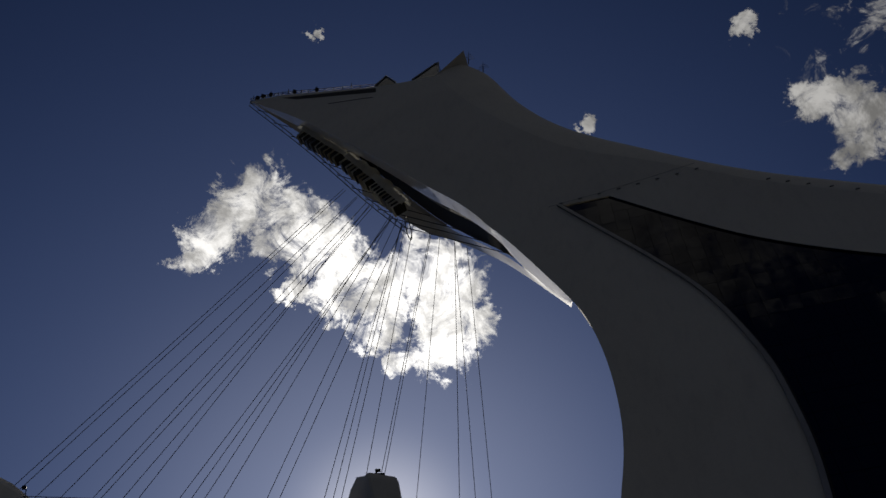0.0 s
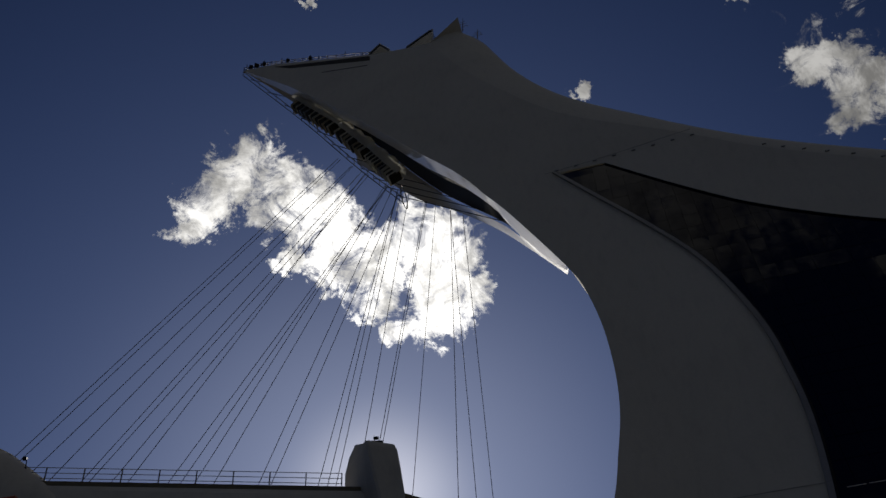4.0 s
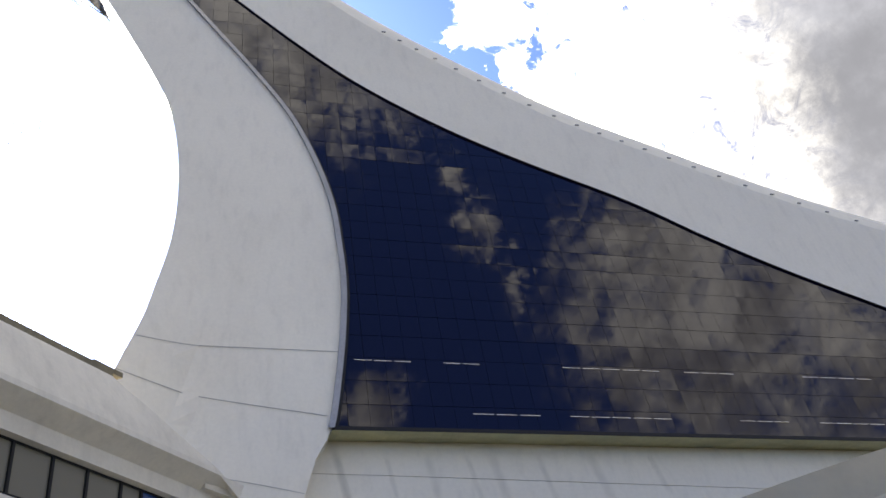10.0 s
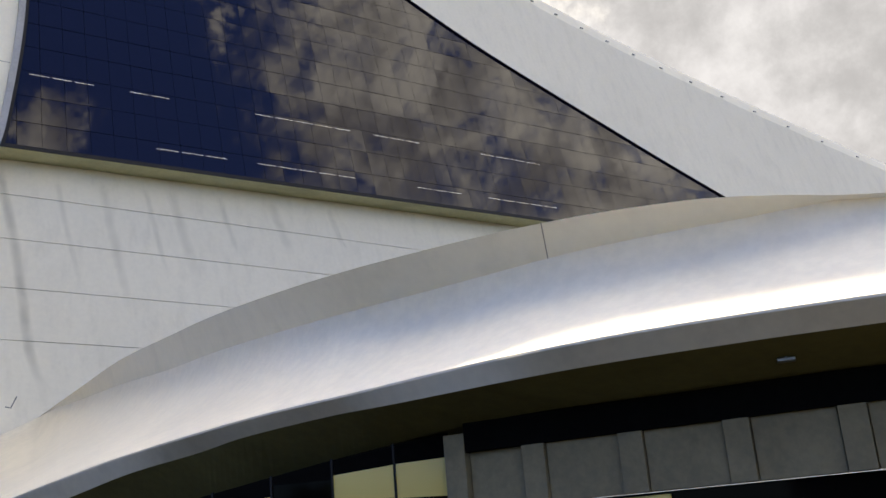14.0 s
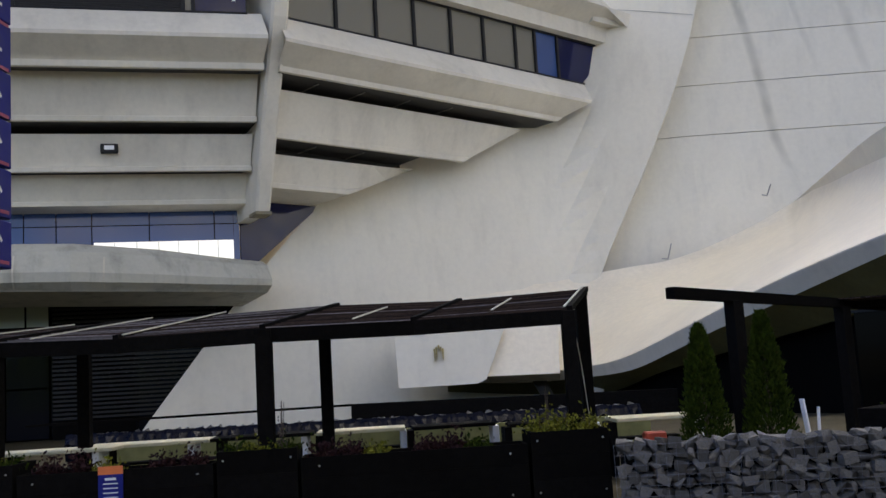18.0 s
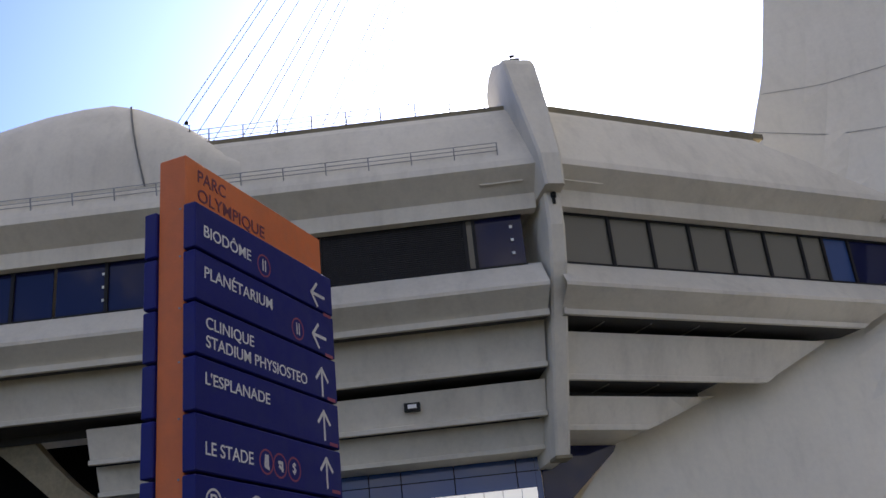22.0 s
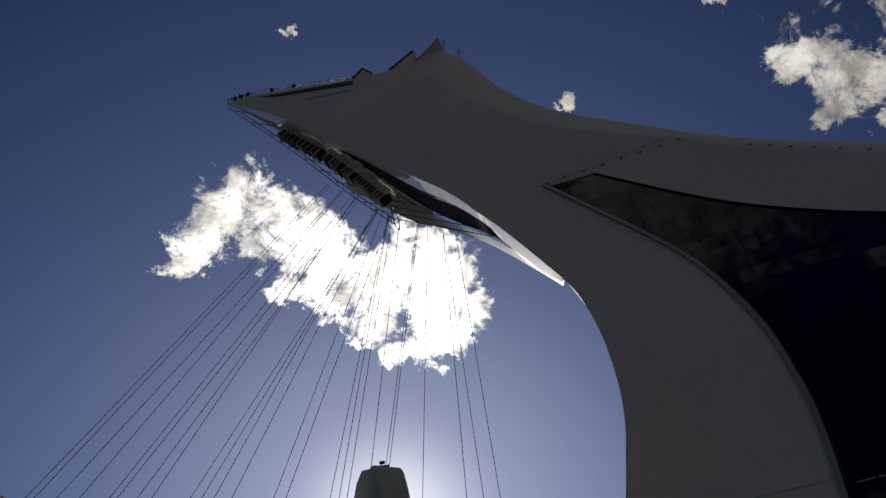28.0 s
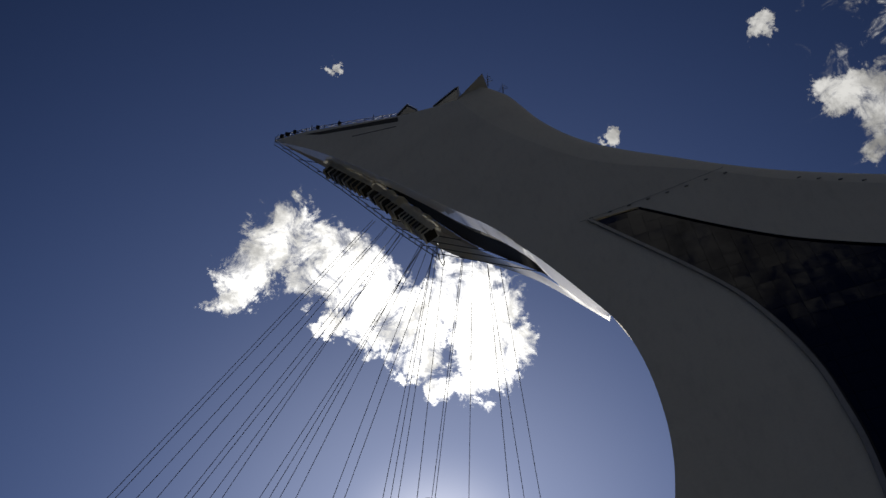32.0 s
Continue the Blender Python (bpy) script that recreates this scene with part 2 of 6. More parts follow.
BARK = material("bark", (0.07, 0.05, 0.035), 0.9, vary=0.3, grain=30.0, bump=0.4)
# paler slats: bright gaps and sky gleam put into their colour
SLAT_GLEAM = material("gleam_slat", (0.17, 0.15, 0.15), 0.8, spec=0.2, vary=0.3, grain=16.0, bump=0.2, piece=0.5)
SLAT = material("weathered_slat", (0.045, 0.030, 0.024), 0.8, spec=0.1, vary=0.3, grain=16.0, stain=0.3, stain_scale=3.0, bump=0.3, bump_scale=40.0, piece=0.6)
CLOTH = material("pale_canvas", (0.55, 0.52, 0.42), 0.85, vary=0.08, grain=10.0)
TABLE = material("pale_tabletop", (0.60, 0.55, 0.37), 0.6, vary=0.08, grain=12.0)
DOOR_STEEL = material("brushed_door", (0.66, 0.58, 0.40), 0.3, metal=0.5, vary=0.02, grain=40.0, stain=0.03, bump=0.0)
RUST = material("rust_stain", (0.40, 0.32, 0.14), 0.8, vary=0.3)
# near-black for backings and for shade painted into sheets
BACKING = material("black_backing_and_shade", (0.006, 0.006, 0.006), 0.95, bump=0.0, spec=0.0)
SCREEN = material("white_banner", (0.85, 0.86, 0.88), 0.6, vary=0.03, bump=0.0)
# weak emission added to lift the banner to its brightness
lamp = SCREEN.node_tree.nodes["Principled BSDF"]
lamp.inputs["Emission Color"].default_value, lamp.inputs["Emission Strength"].default_value = (0.95, 0.98, 1, 1), 0.22


def cloth_material(name, base):
    """Thin sheeting that lets some light through."""
    m = material(name, base, 0.85, vary=0.06, grain=1.5, stain=0.2, stain_scale=0.4, bump=0.3, bump_scale=2.0)
    n = Nodes(m.node_tree)
    thin = n.add("ShaderNodeBsdfTranslucent")
    thin.inputs["Color"].default_value = (*base, 1)
    both = n.add("ShaderNodeMixShader")
    both.inputs[0].default_value = 0.5
    n.t.links.new(n.t.nodes["Principled BSDF"].outputs[0], both.inputs[1])
    n.t.links.new(thin.outputs[0], both.inputs[2])
    n.t.links.new(both.outputs[0], n.t.nodes["Material Output"].inputs[0])
    return m


def streak_material(name, base, weight):
    """Water marks: a stain that fades out at its sides and ends."""
    m = material(name, base, 0.8, bump=0.0)
    n = Nodes(m.node_tree)
    uv = n.add("ShaderNodeSeparateXYZ")
    n.put(uv.inputs[0], n.add("ShaderNodeTexCoord").outputs["UV"])
    across = n.math("SUBTRACT", 1.0, n.math("POWER", n.math("ABSOLUTE", n.math("SUBTRACT", n.math("MULTIPLY", uv.outputs[0], 2.0), 1.0)), 1.5))
    ends = n.math("MULTIPLY", n.ramp(uv.outputs[1], 0.0, 0.35), n.ramp(uv.outputs[1], 0.9, 1.0, 1.0, 0.3))
    patch = n.ramp(n.noise(n.add("ShaderNodeTexCoord").outputs["Object"], 0.9, 6.0, 0.6), 0.3, 0.7, 0.5, 1.0)
    clear = n.add("ShaderNodeBsdfTransparent")
    both = n.add("ShaderNodeMixShader")
    n.put(both.inputs[0], n.math("MULTIPLY", n.math("MULTIPLY", across, ends), n.math("MULTIPLY", patch, weight), clamp=True))
    n.t.links.new(clear.outputs[0], both.inputs[1])
    n.t.links.new(n.t.nodes["Principled BSDF"].outputs[0], both.inputs[2])
    n.t.links.new(both.outputs[0], n.t.nodes["Material Output"].inputs[0])
    return m


SHEETING = cloth_material("pale_sheeting", (0.88, 0.86, 0.78))
TAN = cloth_material("tan_sheeting", (0.62, 0.55, 0.40))
STREAK = streak_material("water_streak", (0.36, 0.34, 0.27), 0.27)
STREAK_2 = streak_material("faint_water_streak", (0.42, 0.40, 0.33), 0.13)
HUT_GLASS = glass_material("greenish_roof_glazing", (0.010, 0.022, 0.020), 0.08)
ENTRANCE_GLASS = glass_material("unlit_entrance_glazing", (0.003, 0.003, 0.0025), 0.05, spec=0.045)


# ---- mesh helpers ----
def mesh_of(name, bm, mat, smooth=False):
    bmesh.ops.recalc_face_normals(bm, faces=bm.faces)
    me = bpy.data.meshes.new(name)
    bm.to_mesh(me)
    bm.free()
    me.materials.append(mat)
    if smooth:
        me.polygons.foreach_set("use_smooth", [True] * len(me.polygons))
    return me


def part(name, bm, mat, parent=None, label="", smooth=False):
    ob = new(name, bm if isinstance(bm, bpy.types.Mesh) else mesh_of(name, bm, mat, smooth))
    if parent is not None:
        ob.parent = parent
        ob.matrix_parent_inverse = parent.matrix_world.inverted() if parent.parent is None else Matrix()
    if label:
        tagged(ob, label)
    return ob


def empty(name, label, category, place=(0, 0, 0), group="", kind=""):
    ob = new(name)
    ob.location = place
    ob.empty_display_size = 0.2
    bpy.context.view_layer.update()
    return tagged(ob, label, category, group, kind)


def box(bm, c, size, rz=0.0, bevel=0.0, m=None):
    made = bmesh.ops.create_cube(bm, size=1.0)["verts"]
    t = (m if m is not None else pose(*c, 0, 0, rz)) @ Matrix.Diagonal((*size, 1))
    bmesh.ops.transform(bm, matrix=t, verts=made)
    if bevel:
        edges = list({e for v in made for e in v.link_edges})
        bmesh.ops.bevel(bm, geom=edges, offset=bevel, segments=1, affect="EDGES", profile=0.5)
    return bm


def rod(bm, a, b, r, n=6, r2=None):
    a, b = Vector(a), Vector(b)
    d = b - a
    made = bmesh.ops.create_cone(bm, cap_ends=True, segments=n, radius1=r, radius2=r if r2 is None else r2, depth=d.length)["verts"]
    bmesh.ops.transform(bm, matrix=Matrix.Translation((a + b) / 2) @ d.to_track_quat("Z", "Y").to_matrix().to_4x4(), verts=made)
    return bm


def tube(bm, points, r, n=6):
    """One bent pipe through the points."""
    pts = [Vector(p) for p in points]
    rings = []
    for i, p in enumerate(pts):
        d = (pts[min(i + 1, len(pts) - 1)] - pts[max(i - 1, 0)]).normalized()
        x = d.orthogonal().normalized() if not rings else (x - d * x.dot(d)).normalized()
        y = d.cross(x)
        rings.append([p + x * (r * math.cos(2 * math.pi * k / n)) + y * (r * math.sin(2 * math.pi * k / n)) for k in range(n)])
    vs = grid(bm, rings, True)
    bm.faces.new(vs[0])
    bm.faces.new(vs[-1])
    return bm


def beam(bm, a, b, w, h):
    """A rectangular bar from a to b, w wide and h deep, kept upright."""
    a, b = Vector(a), Vector(b)
    d = b - a
    x = d.normalized()
    y = Vector((0, 0, 1)).cross(x).normalized() if abs(x.z) < 0.99 else Vector((0, 1, 0))
    m = Matrix.Translation((a + b) / 2) @ Matrix((x, y, x.cross(y))).transposed().to_4x4()
    return box(bm, None, (d.length, w, h), m=m)


def grid(bm, rows, close=False):
    """A sheet through rows of points."""
    vs = [[bm.verts.new(p) for p in row] for row in rows]
    for a, b in zip(vs, vs[1:]):
        k = len(a)
        for i in range(k if close else k - 1):
            try:
                bm.faces.new((a[i], a[(i + 1) % k], b[(i + 1) % k], b[i]))
            except ValueError:
                pass
    return vs


def curve(points, n):
    """n + 1 points along a smooth line through the given ones."""
    p = [Vector(q) for q in points]
    p = [p[0] * 2 - p[1]] + p + [p[-1] * 2 - p[-2]]
    out = []
    for k in range(n + 1):
        t = k / n * (len(p) - 3)
        i = min(int(t), len(p) - 4)
        f = t - i
        a, b, c, d = p[i:i + 4]
        out.append(0.5 * (2 * b + (c - a) * f + (2 * a - 5 * b + 4 * c - d) * f * f + (3 * b - a - 3 * c + d) * f ** 3))
    return out


def along(table, x):
    """Straight interpolation in a table of (x, y), x rising."""
    if x <= table[0][0]:
        return table[0][1]
    for (a, p), (b, q) in zip(table, table[1:]):
        if x <= b:
            return p + (q - p) * (x - a) / (b - a)
    return table[-1][1]


def step(x):
    x = min(1.0, max(0.0, x))
    return x * x * (3 - 2 * x)


def polar(az, r, z):
    """A place r metres off the viewpoint at that bearing."""
    return Vector((r * math.sin(radians(az)), r * math.cos(radians(az)), z))


# ---- ground ----
def ground_height(x, y):
    return -0.9 * step((math.hypot(x, y) - 20) / 26)


bm = bmesh.new()
radii = [0, 2, 5, 8, 11, 14, 18, 22, 26, 30, 36, 44, 60, 100, 250, 700, 2500]
grid(bm, [[(r * math.cos(a * math.pi / 24), r * math.sin(a * math.pi / 24), ground_height(0, r)) for a in range(48)] for r in radii], True)
bmesh.ops.remove_doubles(bm, verts=bm.verts, dist=0.001)
tagged(part("ground", bm, GROUND), "dusty pale grey concrete paving of the esplanade", "ground", kind="structure")

# unseen belt of trees far behind the viewpoint, added to darken reflections and low light
rng = random.Random(3)
bm = bmesh.new()
ring = []
for k in range(181):
    r, h = 90 + 6 * math.sin(k * 0.9), 10.5 + 3.0 * noise.noise(Vector((k * 0.35, 0, 1))) + rng.uniform(-0.5, 0.5)
    a = 92 + k * 176 / 180
    ring.append([polar(a, r, -1.0), polar(a, r - 1.5, h * 0.5), polar(a, r, h), polar(a, r + 4, h * 0.7)])
grid(bm, ring)
tagged(part("tree_belt", bm, LEAF), "unseen belt of trees added to darken reflections and low light", "trees", kind="structure")

# ---- leaning tower ----
# Its own axes: s along its length towards the stadium, w across, away from the viewpoint, z up.
TURN = radians(-72.4)
SU = Vector((math.sin(TURN), math.cos(TURN), 0))
SN = Vector((math.cos(TURN), -math.sin(TURN), 0))


def flank(s, z):
    return 62 + 0.27 * z - 0.5 * step((55 - z) / 27) * max(0.0, s) + 1.8 * step((42 - z) / 14) * step((s + 11) / 18)


def at(s, w, z):
    return SU * s + SN * w + Vector((0, 0, z))


def thickness(s, z):
    return (20 + 6 * step((90 - z) / 90)) * min(1.0, max(0.02, (64.4 - s) / 30))


def on(s, z, off=0.0, far=False):
    """A place on the near flank (off metres into the tower), or on the far one."""
    w = flank(s, z)
    if far:
        return at(s - (1.5 + 4.5 * step((z - 55) / 20)) * step((95 - z) / 12) * step((s + 14) / 8), w + thickness(s, z) - off, z)
    return at(s, w + off, z)


TOP = [(64.4, 169.1), (57.1, 167.9), (35.8, 158.6), (29.9, 157.2), (24.0, 156.5)]
SPINE = [(18.7, 167.0), (14.7, 158.9), (9.5, 142.4), (3.6, 129.1), (-1.8, 120.6), (-7.5, 113.4), (-14.0, 105.5), (-21.0, 98.3),
         (-30.0, 90.8), (-42.1, 82.0), (-53.5, 76.1), (-66.0, 70.1), (-80.4, 64.8), (-99.3, 59.8), (-126.4, 54.2), (-160.0, 48.0)]
BAND = [(24.0, 156.5), (17.7, 140.2), (11.0, 126.9), (4.5, 116.0), (-1.0, 109.5), (-6.8, 104.2), (-13.0, 98.3), (-19.5, 91.6),
        (-28.0, 84.6), (-39.4, 76.2), (-50.2, 71.0), (-62.0, 65.5), (-75.5, 60.5), (-93.2, 55.8), (-118.6, 50.5), (-152.0, 44.6)]
EDGE = [(64.4, 169.1), (50.8, 152.2), (35.7, 130.2), (24.8, 113.1), (18.0, 102.6), (13.2, 93.1), (9.4, 85.4), (5.0, 74.6)]
LEG = [(25.2, -1.5), (24.4, 0.0), (22.2, 3.7), (20.8, 6.1), (18.6, 9.5), (16.2, 12.9), (12.4, 18.6), (8.2, 27.5), (5.7, 34.7), (5.0, 37.1),
       (3.9, 41.1), (3.2, 45.3), (2.4, 50.4), (2.1, 55.9), (2.4, 62.7), (3.4, 69.3), (5.0, 74.6), (11.2, 89.0), (14.8, 96.2)]
INNER = [(1.0, -1.5), (0.2, 3.0), (-0.6, 6.9), (-1.6, 9.3), (-4.1, 14.2), (-6.4, 19.2), (-8.1, 23.7), (-9.6, 28.6), (-10.9, 31.2), (-11.7, 35.5),
         (-12.5, 41.5), (-12.9, 46.9), (-12.8, 52.0), (-12.4, 57.7), (-11.0, 64.4), (-8.6, 71.8), (-4.5, 79.9), (-0.1, 87.7), (4.7, 96.2)]
ROOF = [(-1.7, 95.9), (-10.1, 85.8), (-16.8, 78.8), (-25.1, 72.4), (-33.6, 67.4), (-44.7, 61.9), (-52.3, 57.0), (-60.3, 52.4), (-72.8, 46.4),
        (-90.4, 38.4), (-125.0, 24.0), (-160.0, 11.0)]


def smooth(points, n):
    return curve([(*q, 0) for q in points], n)


def table(points, key):
    return sorted((p[key], p[1 - key]) for p in smooth(points, 120))


leg_s, inner_s, roof_z = table(LEG, 1), table(INNER, 1), table(ROOF, 0)
roof_s = sorted((z, s) for s, z in roof_z)
tower = empty("tower", "leaning white concrete tower with a dark glazed flank", "tower", at(-20, 90, -0.9))


def flank_sheet(far):
    bm = bmesh.new()
    rows = []
    for i in range(66):
        z = -1.5 + 97.7 * i / 65
        a, b = along(leg_s, z) - (9.0 * step((z - 72) / 16) if far else 0.0), along(inner_s, z)
        rows.append([on(a + (b - a) * j / 10, z, 0, far) for j in range(11)])
    grid(bm, rows)
    band, roof = smooth(BAND, 90), smooth(ROOF, 66)
    low = [band[24 + round(i * 66 / 66)] for i in range(67)]
    grid(bm, [[on(*(a.lerp(b, j / 4)).xy, 0, far) for j in range(5)] for a, b in zip(low, roof)])
    lift = 9.0 if far else 0.0
    head = [p.xy + Vector((-0.84, 0.54)) * lift * min(1.0, (64.4 - p.x) / 10) for p in smooth(EDGE, 60) if p.y > 96.3][::-1] + [Vector(q) for q in TOP[1:]] + [p.xy for p in band[1:25]]
    head += [Vector((-1.7, 95.9)), Vector((4.7, 96.2)), Vector((5.8 if far else 14.8, 96.2))]
    vs = [bm.verts.new(on(p.x, p.y, 0, far)) for p in head]
    for t in mathutils.geometry.tessellate_polygon([[Vector((p.x, p.y, 0)) for p in head]]):
        try:
            bm.faces.new([vs[i] for i in t])
        except ValueError:
            pass
    bmesh.ops.remove_doubles(bm, verts=bm.verts, dist=0.01)
    return bm


import mathutils
part("flank", flank_sheet(False), CONCRETE, tower)
part("flank", flank_sheet(True), CONCRETE, tower)

# the back ridge rolls from one flank over the spine to the other
bm = bmesh.new()
rows = []
for a, b in zip(smooth(BAND, 90), smooth(SPINE, 90)):
    row = [(*a.lerp(b, k).xy, off) for k, off in ((0.0, 0.0), (0.45, 0.9), (0.8, 2.2), (1.0, 4.0))]
    rows.append([on(*q) for q in row] + [on(*q, True) for q in row[::-1]])
grid(bm, rows)
part("ridge", bm, CONCRETE, tower, smooth=True)

bm = bmesh.new()
grid(bm, [[on(s, z, 0.0), on(s, z, 0.0, True)] for s, z in [(18.7, 166.5)] + TOP[::-1]])
part("deck", bm, CONCRETE_2, tower)
bm = bmesh.new()
grid(bm, [[on(-160, z), on(-160, z, 0, True)] for z in (-1, 46.6)])
part("tail_wall", bm, CONCRETE, tower)

# mouth under the head: a whitened lip on the near edge, a sill beyond, a dark hollow between
near_edge = smooth(EDGE, 48)
# strips tilted to the sun and placed to fit the camera's view
LOWER_LIP = [(64.3, 169.0, 0.06), (49.0, 151.2, 3.9), (37.7, 135.1, 3.9), (30.7, 123.8, 3.6), (24.1, 114.1, 4.6), (19.3, 107.2, 4.6), (14.1, 98.0, 4.8), (12.0, 94.0, 6.5), (8.2, 86.0, 6.5), (5.2, 75.2, 1)]
UPPER_SILL = [(64.3, 169.0, 0.1), (55.6, 159.1, 4.0), (48.2, 150.3, 7.7), (40.7, 140.3, 11.3), (31.3, 128.4, 13.2), (25.9, 120.5, 13.5), (20.9, 113.2, 13.3), (16.1, 106.1, 12.6), (12.4, 99.4, 11.8), (5.6, 79.9, 5.8)]
LOWER_SILL = [(40.8, 137.1, 13.2), (29.8, 122.3, 15.1), (25.8, 118.8, 15.8), (21.7, 114.5, 15.9), (15.9, 107.0, 15.7), (11.1, 98.0, 14.4), (5.5, 79.8, 5.9)]


def spread(points, n, low=0.0, high=1.0):
    """n + 1 points of a smooth line at even steps of height."""
    line = sorted(curve(points, 160), key=lambda q: q.y)
    by_z = [(q.y, q) for q in line]
    z0, z1 = line[0].y, line[-1].y
    return [along(by_z, z0 + (z1 - z0) * (low + (high - low) * k / n)) for k in range(n + 1)]


lip_top, lip_low = spread([(s, z, 0.0) for s, z in EDGE], 60), spread(LOWER_LIP, 60)
sill_top = spread(UPPER_SILL, 60)
sill = sill_top[::-1]
bm = bmesh.new()
grid(bm, [[on(*p), on(*p.lerp(q, 0.5)), on(*q)] for p, q in zip(lip_top, lip_low)])
part("mouth_lip", bm, LIP, tower, "lip along the mouth, whitened for the sun's glare")
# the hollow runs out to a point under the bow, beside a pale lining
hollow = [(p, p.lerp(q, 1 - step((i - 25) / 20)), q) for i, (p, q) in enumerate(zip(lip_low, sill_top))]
# ceiling is near-black: the hollow's shade put into its colour
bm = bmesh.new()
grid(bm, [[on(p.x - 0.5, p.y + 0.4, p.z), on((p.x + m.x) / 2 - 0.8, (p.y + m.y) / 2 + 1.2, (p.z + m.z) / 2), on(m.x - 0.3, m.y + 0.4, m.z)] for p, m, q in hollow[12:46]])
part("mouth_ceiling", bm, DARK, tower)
# corner takes the whitened finish, for the glare where lip and sill meet
bm = bmesh.new()
grid(bm, [[on(p.x - 0.2, p.y + 0.15, p.z), on(m.x, m.y, m.z)] for p, m, q in hollow[:13]])
part("mouth_corner", bm, LIP, tower)
bm = bmesh.new()
grid(bm, [[on(m.x - 0.3, m.y + 0.3, m.z), on(*q)] for p, m, q in hollow[26:]])
part("bow_lining", bm, CONCRETE_2, tower)
share = [q for q in sill_top if q.y < 141]
bm = bmesh.new()
grid(bm, [[on(*p), on(*p.lerp(q, 0.5)), on(*q)] for p, q in zip(share, spread(LOWER_SILL, len(share) - 1))])
part("mouth_sill", bm, LIP, tower)
bm = bmesh.new()
grid(bm, [[on(p.x, p.y, 0), on(p.x - 1.2, p.y, 5), on(p.x - 6, p.y, 14)] for p in smooth(LEG, 60) if p.y < 76])
part("leg_return", bm, CONCRETE, tower, smooth=True)

# reveal along the inner edge of the leg, with a pale metal trim beside the glazing
bm = bmesh.new()
grid(bm, [[on(p.x, p.y, -0.003), on(p.x, p.y, 2.6)] for p in smooth(INNER, 80) if p.y < 31.6])
part("leg_reveal", bm, CONCRETE, tower)
side = [p for p in smooth(INNER, 90) if p.y > 30.8]
for name, a, b, lift, mat in (("trim", 0.35, -0.15, -0.35, STEEL), ("gasket", -0.15, -0.42, -0.06, FRAME)):
    bm = bmesh.new()
    grid(bm, [[on(p.x + a, p.y, 0.2), on(p.x + a, p.y, lift), on(p.x + b, p.y, lift), on(p.x + b, p.y, 0.7)] for p in side])
    part(name, bm, mat, tower, smooth=False)
bm = bmesh.new()
grid(bm, [[on(p.x, p.y - 0.05, 0.3), on(p.x, p.y - 0.05, -0.03), on(p.x, p.y + 0.03, -0.03), on(p.x, p.y + 0.03, 0.1)] for p in smooth(ROOF, 70) if p.x > -125])
part("gasket", bm, FRAME, tower)


def groove(points, width, n=12, off=-0.06, name="joint"):
    bm = bmesh.new()
    grid(bm, [[on(p.x, p.y - width / 2, off), on(p.x, p.y + width / 2, off)] for p in smooth(points, n)])
    return part(name, bm, SEAM, tower)


groove([(4.2, 39.1), (-3.0, 39.0), (-11.8, 38.9)], 0.05)
groove([(5.4, 35.6), (0.0, 34.4), (-6.0, 33.2), (-10.6, 32.4)], 0.05)
groove([(4.0, 28.6), (-3.1, 27.0), (-8.6, 25.6)], 0.04)
groove([(6.2, 96.5), (-1.5, 97.3), (-13.4, 99.3)], 0.09)
# small cleats along the upper seam and the ridge
cleat = bmesh.new()
box(cleat, (0, 0, 0), (0.5, 0.16, 0.16), bevel=0.03)
cleat = mesh_of("cleat", cleat, STEEL)
turn = math.degrees(math.atan2(-SU.y, -SU.x))
marks = [on(4.5 - 2.55 * k, 96.65 + 0.14 * k, -0.1) for k in range(8)]
marks += [on(*p.lerp(q, 0.12).xy, 0.1) for p, q in list(zip(smooth(BAND, 128), smooth(SPINE, 128)))[61::2] if p.x > -125]
for p in marks:
    c = part("cleat", cleat, FRAME, tower)
    c.matrix_world = Matrix.Translation(p) @ pose(0, 0, 0, 0, 0, turn)

# recessed wall below the glazing, cast in courses with open joints
LEVELS = [-1.2, 16.85, 20.72, 24.56, 28.2, 31.15]


def level(k, s):
    """The courses run down slightly away from the leg."""
    return LEVELS[k] + (0.028 * (s + 10) if 0 < k < len(LEVELS) - 1 else 0.0)


for k in range(len(LEVELS) - 1):
    bm = bmesh.new()
    stations = [0.4 - 8 * i for i in range(15)]
    grid(bm, [[on(s, level(k + 1, s) - 0.025, 2.6), on(s, level(k + 1, s) - 0.025, 2.2), on(s, level(k, s) + 0.025, 2.2), on(s, level(k, s) + 0.025, 2.6)] for s in stations])
    part("wall_course", bm, CONCRETE, tower)
bm = bmesh.new()
grid(bm, [[on(s, z, 2.5) for s in (0, -50, -106)] for z in (-1.2, 31.2)])
part("joint_backing", bm, SEAM, tower)
bm = bmesh.new()
grid(bm, [[on(s, 31.12, -0.05), on(s, 31.16, 2.3), on(s, 31.2, 2.75), on(s, 32.4, 2.75)] for s in (-10.9, -40, -70, -106)])
part("soffit", bm, SOFFIT, tower)
bm = bmesh.new()
grid(bm, [[on(s, 31.1, -0.14), on(s, 31.45, -0.14), on(s, 31.45, 0.6)] for s in (-10.9, -40, -70, -106)])
part("sill_angle", bm, FRAME, tower)

